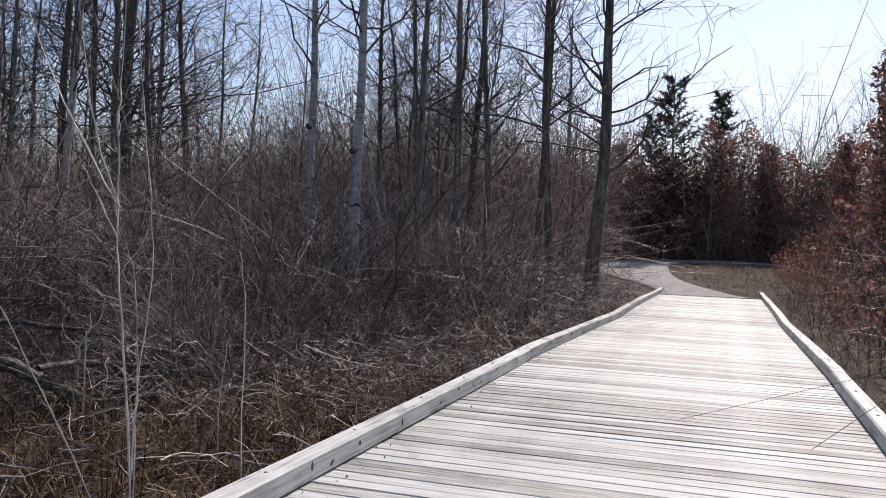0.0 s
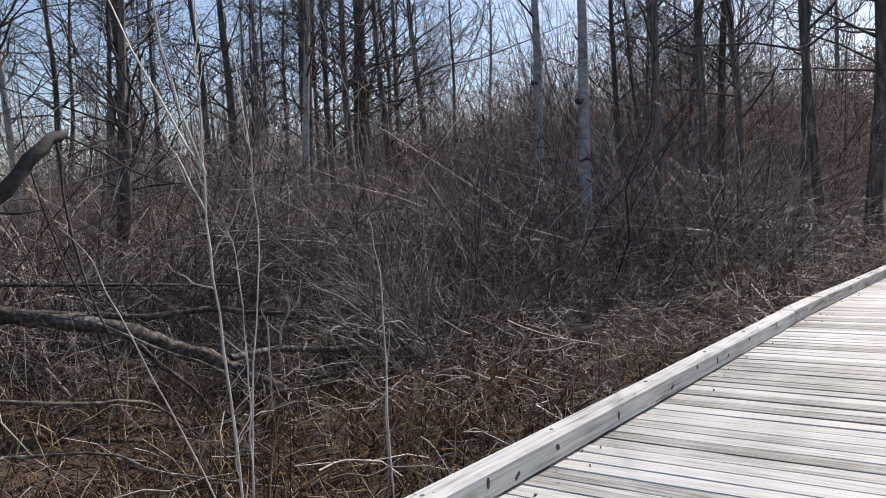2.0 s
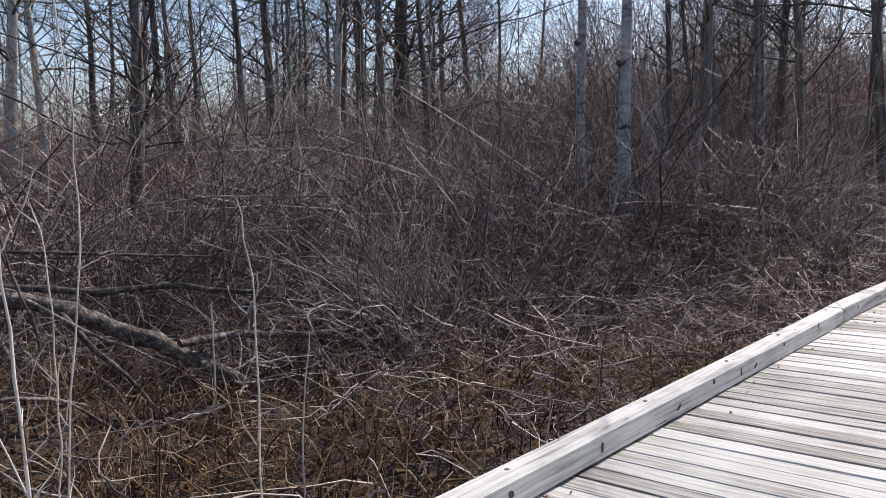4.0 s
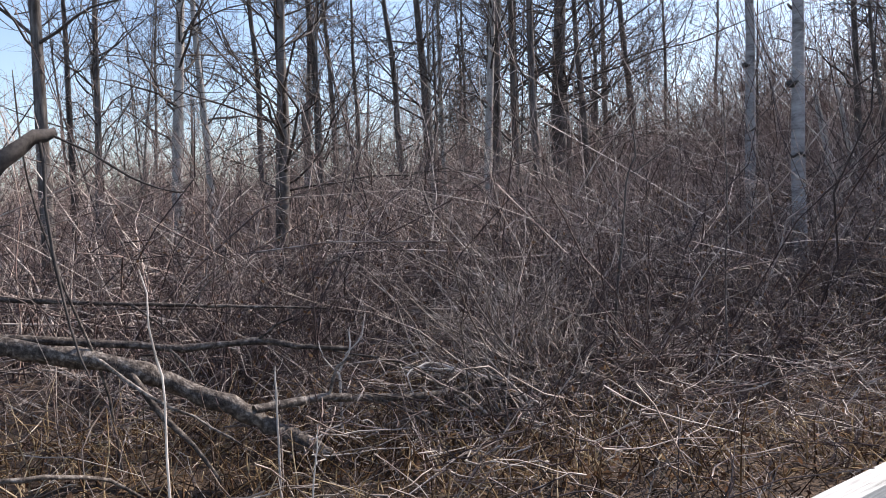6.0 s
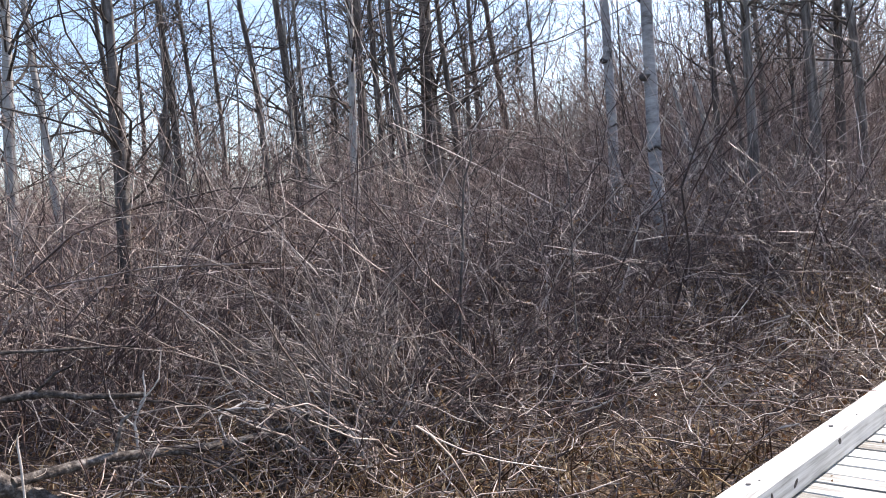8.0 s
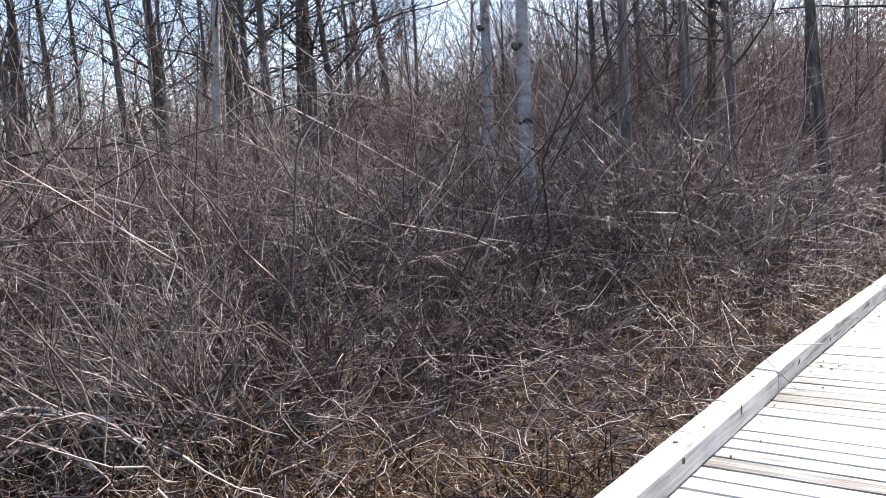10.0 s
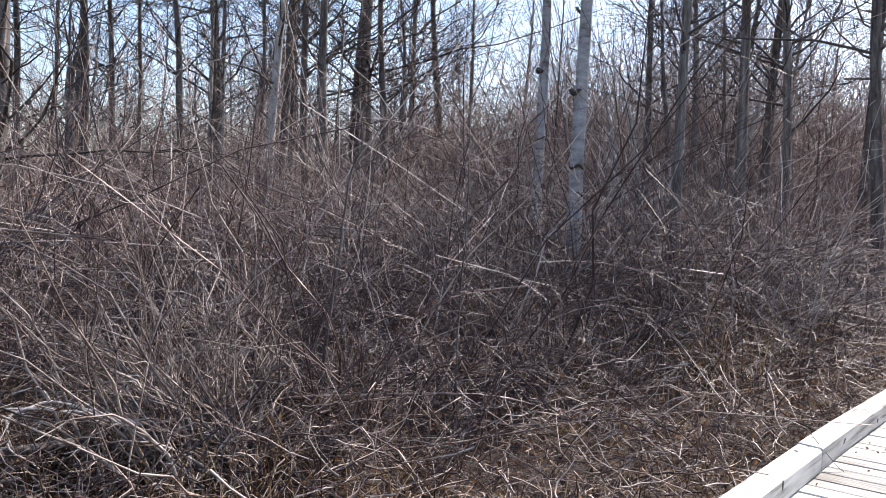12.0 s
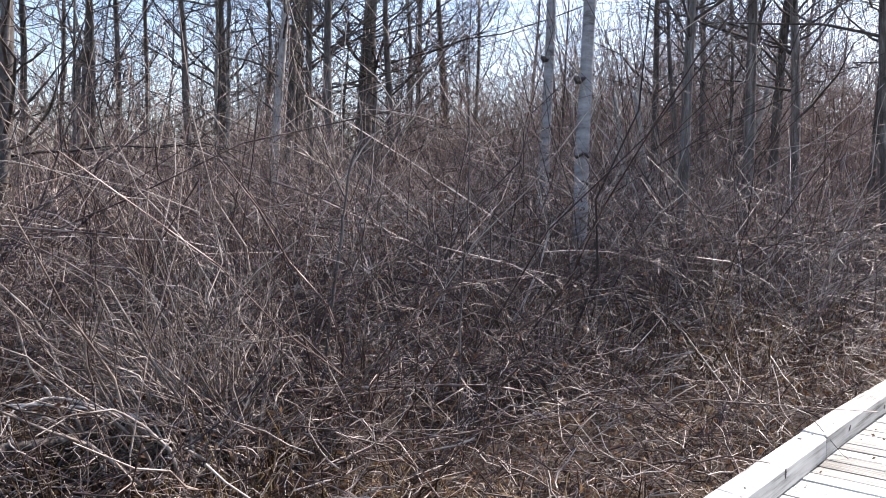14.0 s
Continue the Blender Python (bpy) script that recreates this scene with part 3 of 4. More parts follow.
# two pale leaning dead stems, and the hooked dead stem
def branch(name, points, r0, r1, mat, label, category, group="", k=14, sides=8, knobs=0.0, kids=(), shoots=0):
    """One curved piece of wood through a few places; kids: side branches (points, r0, r1), parts of it."""
    rr = np.random.default_rng(len(points) * 7 + int(abs(points[0][0]) * 100))
    o = Vector(points[0])
    root = new(name)
    root.location = o

    def stem(pts, a, b, kk, sd):
        line = smooth_line(pts, kk) - np.array(o)
        line[1:-1] += rr.normal(size=line[1:-1].shape) * (a * 0.1 if a > 0.02 else 0.004)
        rad = np.linspace(a, b, kk) * (1 + knobs * rr.normal(size=kk))
        rad[-1] *= 0.6
        v, q = tubes(line[None], rad[None], sd)
        return v + rr.normal(size=v.shape) * a * knobs * 1.2, q
    v, q = stem(points, r0, r1, k, sides)
    part("main_stem", quad_mesh("main_stem", v, q, mat, True), root)
    for pts, a, b in kids:
        v, q = stem(pts, a, b, 9, 5)
        part("side_branch", quad_mesh("side_branch", v, q, mat, True), root)
    main = smooth_line(points, 40)
    for i in range(shoots):
        j = int(rr.integers(6, 38))
        az, ln = rr.uniform(0, 6.28), rr.uniform(0.05, 0.2)
        tip = np.array([math.cos(az) * 0.8, math.sin(az) * 0.8, rr.uniform(0.3, 1.1)]) * ln
        v, q = stem([main[j], main[j] + tip * 0.55 + rr.normal(size=3) * 0.008, main[j] + tip], r0 * 0.45, r0 * 0.18, 5, 4)
        part("side_shoot", quad_mesh("side_shoot", v, q, mat, True), root)
    return tagged(root, label, category, group)


branch("leaning_birch", [(-7.9, 13.3, -0.2), (-8.35, 13.55, 1.6), (-8.8, 13.8, 3.5), (-8.95, 13.9, 4.0)], 0.09, 0.06, M_PALEBARK, "pale broken birch stem leaning among the brush", "dead tree", "leaning birch stems")
branch("leaning_birch", [(-7.6, 13.9, -0.2), (-8.0, 14.0, 1.6), (-8.45, 14.2, 3.6), (-8.6, 14.3, 4.1)], 0.085, 0.055, M_PALEBARK, "pale broken birch stem leaning among the brush", "dead tree", "leaning birch stems")
branch("leaning_birch", [(-7.4, 16.8, -0.1), (-6.9, 17.2, 2.2), (-6.4, 17.6, 4.6), (-6.2, 17.9, 6.2)], 0.09, 0.05, M_PALEBARK, "pale slanting dead stem propped between trees", "dead tree")
branch("hooked_snag", [(-20.9, 6.0, -0.1), (-20.75, 6.1, 2.5), (-20.8, 6.1, 4.3), (-20.6, 6.2, 5.0), (-20.35, 6.3, 5.25)], 0.14, 0.1, M_BARK, "dark dead stem hooked against a tree trunk", "dead tree")


OAKS = [oak(trng, 7.2), oak(trng, 6.4), oak(trng, 7.8)]
for i, (x_, y_, h_) in enumerate([(7.9, 25.0, 1.25), (9.4, 29.5, 1.3), (9.6, 16.5, 1.0), (7.4, 20.5, 0.8), (11.8, 22.5, 1.05), (8.6, 27.0, 0.9), (13.6, 28.5, 1.1), (10.6, 33.5, 1.0), (7.6, 36.0, 0.85), (15.4, 37.0, 1.1), (12.2, 12.0, 1.05), (9.0, 50.5, 0.95),
                                  (4.6, 51.5, 0.85), (12.6, 52.5, 1.0), (-4.4, 52.5, 0.85), (17.0, 49.5, 1.1), (20.0, 46.0, 1.1), (0.6, 53.5, 0.8)]):
    m_ = pose(x_, y_, float(ground_z(x_, y_)), 0, 0, i * 67) @ Matrix.Diagonal((h_, h_, h_, 1))
    if i < 3:
        OAKS[i].matrix_basis = m_
    else:
        copy_thing(OAKS[i % 3], m_)


# ---- undergrowth ----
def brush(name, rng, n, spot, height, mat, label, r=0.006, lean=0.35, twigs=3, k=5, category="brush", arch=-0.25, twig_len=0.45, bend=0.3, tk=3, kink=0.03):
    """Bare stems with side twigs, standing where spot() puts them, tall as height() says."""
    x, y = spot(rng, n)
    n = len(x)
    h = height(x, y) * rng.uniform(0.55, 1.15, n)
    az, tilt = rng.uniform(0, 6.2832, n), np.minimum(np.abs(rng.normal(size=n)) * lean, 1.1)
    h *= np.where(tilt > 0.6, 0.6, 1.0)
    d = np.stack([np.cos(az) * tilt, np.sin(az) * tilt, np.ones(n)], -1)
    base = np.stack([x, y, ground_z(x, y) - 0.03], -1)
    l1 = grow(rng, base, d, h, k, bend, arch, kink)
    r1 = taper(r * rng.uniform(0.5, 1.3, n) * np.where(rng.random(n) < 0.14, 1.3, 1.0) * (0.6 + 0.4 * np.minimum(h, 2.5)), k, 0.3)
    pieces = [tubes(l1, r1, 3)]
    if twigs:
        m = n * twigs
        p, dd, rr, who = along(l1, r1, rng, m, 0.2, 0.98)
        dd = dd / (np.linalg.norm(dd, axis=1, keepdims=True) + 1e-9) + rng.normal(size=dd.shape) * 1.0
        l2 = grow(rng, p, dd, rng.uniform(0.2, 1.0, m) * twig_len * h[who] ** 0.6, tk, 0.4 + bend * 0.6, -0.1, 0.03 + kink)
        pieces.append(tubes(l2, taper(np.maximum(rr * 0.65, r * 0.46), tk, 0.45), 3))
    v, q = joined(pieces)
    return tagged(new(name, quad_mesh(name, v, q, mat)), label, category, kind="stuff")


def band(x0, x1, y0, y1, keep=None):
    def spot(rng, n):
        x, y = rng.uniform(x0, x1, n), rng.uniform(y0, y1, n)
        f = keep(x, y) if keep else np.ones(n, bool)
        clump = np.sin(x * 1.7 + 1.3 * np.sin(y * 0.9)) * np.sin(y * 1.4 + 1.1 * np.sin(x * 1.2)) + rng.normal(size=n) * 0.6 > -0.55
        return x[f & clump], y[f & clump]
    return spot


def h_left(x, y):
    """Brush is low beside the curb and behind the fallen tree, and taller further in."""
    edge = 2.3 - 1.3 * np.clip((y - 0.5) / 7, 0, 1)
    w = np.clip((-x - edge + 0.7) / 1.6, 0, 1)
    tall = 0.5 + 1.75 * w * w * (3 - 2 * w)
    hollow = np.exp(-(((x + 2.5) / 2.6) ** 2 + ((y + 6.5) / 2.9) ** 2))
    fan = np.exp(-(((x + 3.6) / 1.5) ** 2 + ((y + 2.4) / 1.7) ** 2))
    return np.clip(tall * (1 - 0.8 * hollow) * (1 - 0.65 * fan), 0.24, 2.25)


urng = np.random.default_rng(21)
in_hollow = lambda x, y: np.exp(-(((x + 2.3) / 2.5) ** 2 + ((y + 6.3) / 2.7) ** 2)) < 0.3
brush("near_brush", urng, 2300, band(-7.5, -0.35, -4.5, 7.5, in_hollow), h_left, M_TWIG, "tangled bare reddish-brown brush beside the boardwalk", 0.0072, 1.0, 7, 7, arch=-0.5, bend=0.8, twig_len=0.38, tk=4, kink=0.065)
brush("hollow_brush", urng, 600, band(-6, -0.6, -11, -3.6), h_left, M_TWIG, "thin bare brush round the fallen tree", 0.004, 0.7, 4)
brush("mid_brush", urng, 2900, band(-15, -6.2, -9, 12), lambda x, y: 2.55 + 0.3 * np.sin(x + y), M_TWIG, "dense bare brown thicket between the trunks", 0.0105, 0.95, 6, 6, arch=-0.5, twig_len=0.5, bend=0.8, kink=0.065)
# the strip towards the sun takes the stems with haze in their colour
brush("strip_brush", urng, 2100, band(-7, -0.45, 5.0, 19), lambda x, y: np.clip(0.6 + 0.55 * (-x - 0.4), 0.5, 2.9), M_HAZETWIG, "dense bare brown brush along the boardwalk, coloured lighter for sun haze", 0.0098, 0.95, 6, 6, arch=-0.45, twig_len=0.5, bend=0.8, kink=0.065)
brush("right_brush", urng, 2600, band(3.75, 13, -4, 34, lambda x, y: x > 3.75 + np.clip(y - 20, 0, 9) * 0.25), lambda x, y: np.clip(0.8 + 0.95 * (x - 3.8), 0.6, 4.5), M_TWIG, "dense bare brown brush beyond the boardwalk", 0.008, 0.4, 4, twig_len=0.7)


def sector(lo, hi, a0, a1, keep=None):
    """Places between two distances and two bearings from the start of the walk, off the paths."""
    def spot(rng, n):
        a, d = np.radians(rng.uniform(a0, a1, n)), np.sqrt(rng.uniform(lo * lo, hi * hi, n))
        x, y = 1.5 - d * np.sin(a), -6 + d * np.cos(a)
        ok = ~((y < 49) & (y > 19) & (x > -8.5 + (49 - y) * 0.22) & (x < 5.5)) & ~((y > 40) & (y < 49) & (x > -8) & (x < 25)) & ~((y < 22) & (x > -3) & (x < 7))
        return (x[ok], y[ok]) if keep is None else (x[ok & keep(x, y)], y[ok & keep(x, y)])
    return spot


brush("far_brush", urng, 2300, sector(17, 34, 3, 62), lambda x, y: 3.3 + 0.6 * np.sin(x * 0.31) * np.cos(y * 0.27), M_FARTWIG, "brown thicket under the trees", 0.010, 0.6, 6, twig_len=0.7, tk=3, bend=0.6, kink=0.04)
brush("far_brush_west", urng, 4300, sector(15, 34, 34, 106), lambda x, y: 3.1 + 0.5 * np.sin(x * 0.4) * np.cos(y * 0.3), M_FARTWIG, "far brown thicket under the trees", 0.010, 0.35, 4, twig_len=0.7, tk=2)
brush("back_brush", urng, 1000, band(-14, 16, -34, -15.5), lambda x, y: 1.6 + 0 * x, M_FARTWIG, "bare thicket behind the start of the boardwalk", 0.009, 0.35, 3, tk=2)
brush("pole_thicket", urng, 3300, sector(27, 52, 1, 42), lambda x, y: 6.8 + 1.2 * np.sin(x * 0.3 + y * 0.2), M_FARTWIG, "dense stand of thin bare saplings", 0.018, 0.22, 13, 4, arch=0.0, twig_len=0.75, tk=2)
brush("pole_thicket_west", urng, 2400, sector(28, 60, 36, 100), lambda x, y: 5.0 + 1.5 * np.sin(x * 0.3 + y * 0.2), M_FARTWIG, "far stand of thin bare saplings", 0.019, 0.2, 13, 4, arch=0.0, twig_len=0.8, tk=2)
brush("pole_thicket_north", urng, 1900, sector(53, 72, -34, 12), lambda x, y: 9.0 + 1.2 * np.sin(x * 0.3 + y * 0.2), M_FARTWIG, "dense far stand of thin bare saplings", 0.026, 0.14, 10, 4, arch=0.0, twig_len=0.9, tk=2)
brush("north_brush", urng, 1300, sector(51, 68, -36, 14), lambda x, y: 4.2 + 0.6 * np.sin(x * 0.4), M_FARTWIG, "dense far brush beyond the crossing path", 0.028, 0.4, 5, 4, arch=-0.1, twig_len=0.9, tk=2)
brush("pole_thicket_east", urng, 1100, band(8.5, 17, 0, 40, lambda x, y: x > 5.5 + np.clip(y - 20, 0, 9) * 0.2), lambda x, y: 5.0 + 0.8 * np.sin(x + y), M_FARTWIG, "stand of thin bare saplings", 0.014, 0.16, 9, 4, arch=0.0, twig_len=0.7, tk=2)


def arching_shrub(rng, x, y, stems, length, spread, label, mat=M_ARCH, toward=None, r=0.008):
    """Long stems that fan out from one foot and arch over, each a part, with side shoots."""
    root = new("shrub")
    root.location = (x, y, float(ground_z(x, y)) - 0.03)
    az = rng.uniform(0, 6.2832, stems) if toward is None else rng.normal(toward, 0.8, stems)
    out = rng.uniform(0.1, spread, stems)
    d = np.stack([np.cos(az) * out, np.sin(az) * out, np.ones(stems)], -1)
    base = rng.normal(size=(stems, 3)) * np.array([0.25, 0.25, 0.0])
    lines = grow(rng, base, d, length * rng.uniform(0.55, 1.1, stems), 8, 0.2, -0.42, 0.022)
    rad = taper(r * rng.uniform(0.6, 1.3, stems), 8, 0.25)
    for i in range(stems):
        pieces = [tubes(lines[i:i + 1], rad[i:i + 1], 4)]
        p, dd, rr, _ = along(lines[i:i + 1], rad[i:i + 1], rng, 6, 0.25, 0.98)
        dd = dd / (np.linalg.norm(dd, axis=1, keepdims=True) + 1e-9) + rng.normal(size=dd.shape) * 0.5
        l2 = grow(rng, p, dd, rng.uniform(0.12, 0.55, len(p)), 4, 0.2, 0.05, 0.03)
        pieces.append(tubes(l2, taper(np.maximum(rr * 0.55, 0.0033), 4, 0.45), 3))
        v, q = joined(pieces)
        part("stem", quad_mesh("stem", v, q, mat), root)
    return tagged(root, label, "shrub", "arching shrubs")


srng = np.random.default_rng(31)
arching_shrub(srng, -3.25, -1.9, 100, 2.2, 1.0, "large bare grey-brown shrub with long arching stems", toward=3.7, r=0.0105)
arching_shrub(srng, -3.2, -1.7, 40, 2.0, 1.1, "bare grey-brown shrub with arching stems")
arching_shrub(srng, -3.0, -0.9, 34, 2.1, 0.9, "bare grey-brown shrub with arching stems", M_TWIG)
arching_shrub(srng, -4.6, -0.4, 40, 2.3, 0.9, "bare grey-brown shrub with arching stems", M_TWIG)
arching_shrub(srng, -2.2, 1.2, 34, 1.0, 1.2, "low sprawling bare shrub beside the boardwalk", M_TWIG, None, 0.006)
arching_shrub(srng, -5.6, -3.2, 34, 2.2, 0.8, "bare grey-brown shrub behind the fallen branches", M_TWIG)
arching_shrub(srng, -2.0, -1.2, 30, 1.0, 1.8, "low sprawling bare shrub beside the boardwalk", M_TWIG, None, 0.006)
arching_shrub(srng, -3.9, 2.6, 34, 2.2, 0.9, "bare grey-brown shrub with arching stems", M_TWIG)

SHRUBS = [arching_shrub(srng, -6.4 - i, 3.0 + 1.3 * i, 24, 2.0, 0.9 + 0.15 * i, "bare tangled brown shrub in the thicket", M_TWIG, None, 0.0075) for i in range(4)]
for i in range(44):
    x_, y_ = srng.uniform(-9.5, -1.8), srng.uniform(-3.8, 9.5)
    if in_hollow(x_, y_) and h_left(x_, y_) > 1.1:
        sc = float(np.clip(h_left(x_, y_) / 2.1, 0.45, 1.0)) * srng.uniform(0.85, 1.15)
        copy_thing(SHRUBS[i % 4], pose(x_, y_, float(ground_z(x_, y_)) - 0.03, 0, 0, srng.uniform(0, 360)) @ Matrix.Diagonal((sc, sc, sc, 1)))


def sticks(name, rng, n, spot, lift, length, r, mat, label):
    """Loose dead sticks lying and caught at all angles."""
    x, y = spot(rng, n)
    n = len(x)
    az, el = rng.uniform(0, 6.2832, n), rng.normal(size=n) * 0.3
    d = np.stack([np.cos(az), np.sin(az), el], -1)
    ln = length * rng.uniform(0.3, 1.2, n)
    base = np.stack([x, y, ground_z(x, y) + 0.03 + lift * rng.random(n) ** 1.5 + np.abs(el) * ln * 0.5], -1) - d * ln[:, None] * 0.5
    l1 = grow(rng, base, d, ln, 5, 0.45, -0.08, 0.055)
    v, q = tubes(l1, taper(r * rng.uniform(0.5, 1.5, n), 5, 0.5), 3)
    return tagged(new(name, quad_mesh(name, v, q, mat)), label, "sticks", kind="stuff")


sticks("dead_sticks", srng, 700, band(-5.8, -0.4, -10, -2.8), 0.35, 0.5, 0.005, M_ARCH, "loose pale dead sticks tangled in dry grass")
sticks("caught_sticks", srng, 2600, band(-4.2, -0.35, -4.2, 4.5), 0.45, 0.42, 0.0046, M_TWIG, "low tangle of dead twigs beside the boardwalk")
sticks("pale_twigs", srng, 700, band(-4.2, -0.35, -4.2, 4.5), 0.5, 0.28, 0.0042, M_ARCH, "pale dead twigs caught in the low tangle")
sticks("pale_twigs", srng, 1100, band(-6.0, -0.8, 4.5, 13.0), 1.3, 0.55, 0.0055, M_ARCH, "pale dead twigs caught in the brush along the boardwalk")

# ---- fallen tree, snag, saplings and sticks by the start of the walk ----
DEAD = "weathered grey fallen branch lying in dry brush"
branch("fallen_log", [(-4.95, -6.45, 0.84), (-4.3, -5.8, 0.74), (-4.04, -5.43, 0.66), (-3.69, -4.98, 0.53), (-3.58, -4.68, 0.39), (-3.3, -4.34, 0.18), (-3.15, -4.15, 0.04), (-2.95, -3.9, -0.14)], 0.068, 0.045, M_DEADWOOD, "weathered grey fallen trunk sloping into dry grass", "fallen log", "", 26, 10, 0.1,
       [([(-3.6, -4.95, 0.49), (-3.34, -4.87, 0.27), (-3.12, -4.75, 0.07), (-3.0, -4.66, -0.11)], 0.022, 0.012), ([(-3.75, -5.1, 0.59), (-3.3, -5.0, 0.44), (-2.9, -4.8, 0.29), (-2.6, -4.7, 0.19)], 0.014, 0.005)])
branch("fallen_branch", [(-4.8, -5.9, 0.74), (-4.43, -4.95, 0.61), (-4.16, -4.44, 0.53), (-3.9, -3.95, 0.54), (-3.68, -3.67, 0.48), (-3.56, -3.36, 0.44)], 0.036, 0.018, M_DEADWOOD, DEAD, "fallen branch", "fallen branches", 18, 7, 0.08,
       [([(-3.9, -3.95, 0.54), (-3.75, -3.85, 0.66), (-3.6, -3.8, 0.72)], 0.012, 0.004), ([(-4.2, -4.5, 0.54), (-3.9, -4.45, 0.39), (-3.6, -4.5, 0.14)], 0.012, 0.005), ([(-3.62, -3.5, 0.44), (-3.3, -3.2, 0.36), (-3.0, -2.9, 0.24)], 0.01, 0.004)])
branch("fallen_branch", [(-3.15, -4.35, 0.23), (-3.18, -3.86, 0.22), (-3.19, -3.39, 0.13), (-3.23, -2.79, 0.06), (-3.33, -2.27, 0.06), (-3.35, -2.05, 0.11)], 0.034, 0.018, M_DEADWOOD, DEAD, "fallen branch", "fallen branches", 16, 7, 0.08,
       [([(-3.18, -3.8, 0.21), (-3.12, -3.75, 0.41), (-3.05, -3.68, 0.49)], 0.014, 0.005), ([(-3.19, -3.39, 0.13), (-2.9, -3.3, 0.04), (-2.6, -3.25, -0.11)], 0.014, 0.005)])
branch("fallen_branch", [(-6.1, -5.6, 0.91), (-5.39, -4.71, 0.81), (-5.11, -4.2, 0.76), (-4.82, -3.67, 0.71), (-4.5, -3.0, 0.64)], 0.022, 0.01, M_DEADWOOD, DEAD, "fallen branch", "fallen branches", 16, 6, 0.1,
       [([(-5.2, -4.4, 0.77), (-4.9, -4.2, 0.54), (-4.6, -4.1, 0.34)], 0.011, 0.004), ([(-5.0, -4.0, 0.74), (-4.8, -3.9, 0.94), (-4.7, -3.8, 1.04)], 0.009, 0.003)])
branch("fallen_branch", [(-2.9, -6.4, 0.36), (-2.6, -5.87, 0.27), (-2.61, -5.56, 0.21), (-2.68, -5.32, 0.09), (-2.63, -5.0, -0.21)], 0.016, 0.008, M_DEADWOOD, DEAD, "fallen branch", "fallen branches", 14, 6, 0.08)
branch("fallen_branch", [(-3.4, -7.2, 0.04), (-2.7, -6.62, 0.1), (-2.2, -6.05, 0.06), (-1.9, -5.9, -0.04), (-1.5, -5.4, -0.21)], 0.013, 0.006, M_DEADWOOD, DEAD, "fallen branch", "fallen branches", 14, 6, 0.08)
branch("fallen_branch", [(-3.3, -1.9, 0.1), (-3.0, -1.3, 0.12), (-2.7, -0.7, 0.1), (-2.3, 0.1, 0.02), (-2.0, 0.7, -0.2)], 0.018, 0.007, M_TWIG, "thin dark fallen branch lying in brush", "fallen branch", "fallen branches", 14, 6, 0.05)
branch("broken_snag", [(-4.367, -6.6, -0.25), (-4.156, -6.419, 0.481), (-3.901, -6.199, 1.081), (-3.749, -6.077, 1.327), (-3.652, -5.991, 1.563), (-3.583, -5.924, 1.827), (-3.505, -5.856, 2.091)], 0.115, 0.04, M_SCAR, "dark broken snag with splintered limbs", "dead tree", "", 18, 9, 0.07,
       [([(-3.705, -6.039, 1.418), (-3.589, -5.836, 1.562), (-3.555, -5.688, 1.697), (-3.548, -5.55, 1.867), (-3.622, -5.393, 1.956), (-3.651, -5.284, 1.981)], 0.07, 0.035), ([(-3.622, -5.385, 1.947), (-3.572, -5.381, 1.555), (-3.522, -5.368, 1.219), (-3.427, -5.329, 0.837), (-3.314, -5.269, 0.556)], 0.011, 0.006),
        ([(-3.641, -5.302, 1.963), (-3.486, -5.14, 1.854), (-3.348, -4.978, 1.698), (-3.219, -4.834, 1.615), (-3.119, -4.706, 1.596)], 0.009, 0.004), ([(-3.691, -6.225, 1.739), (-3.545, -6.017, 1.702), (-3.445, -5.844, 1.674)], 0.012, 0.005), ([(-3.615, -5.965, 1.472), (-3.479, -5.802, 1.427), (-3.342, -5.619, 1.443)], 0.012, 0.004)])
branch("broken_stub", [(-3.685, -6.48, -0.25), (-3.59, -6.374, 0.314), (-3.503, -6.287, 0.614), (-3.415, -6.21, 0.842), (-3.327, -6.134, 1.106), (-3.285, -6.085, 1.333), (-3.251, -6.055, 1.497)], 0.045, 0.028, M_DEADWOOD, "bare silvery broken stub leaning by the snag", "dead tree", "", 14, 8, 0.1,
       [([(-3.267, -6.075, 1.388), (-3.287, -6.018, 1.523), (-3.27, -5.981, 1.586)], 0.012, 0.004)])
branch("leaning_stick", [(-2.956, -6.751, -0.25), (-2.923, -6.692, 0.209), (-2.863, -6.624, 0.472), (-2.977, -6.464, 0.824), (-3.062, -6.352, 1.03)], 0.014, 0.006, M_SAPLING, "pale stick leaning towards the snag", "stick", "", 12, 6, 0.05)
branch("tall_stem", [(-3.7, -5.0, -0.25), (-3.75, -5.05, 0.4), (-3.86, -5.2, 0.9), (-3.95, -5.32, 1.4), (-4.0, -5.4, 1.9), (-4.02, -5.42, 2.4)], 0.011, 0.005, M_DEADWOOD, "thin grey stem rising past the fallen trunk", "stem", "thin stems", 12, 5)
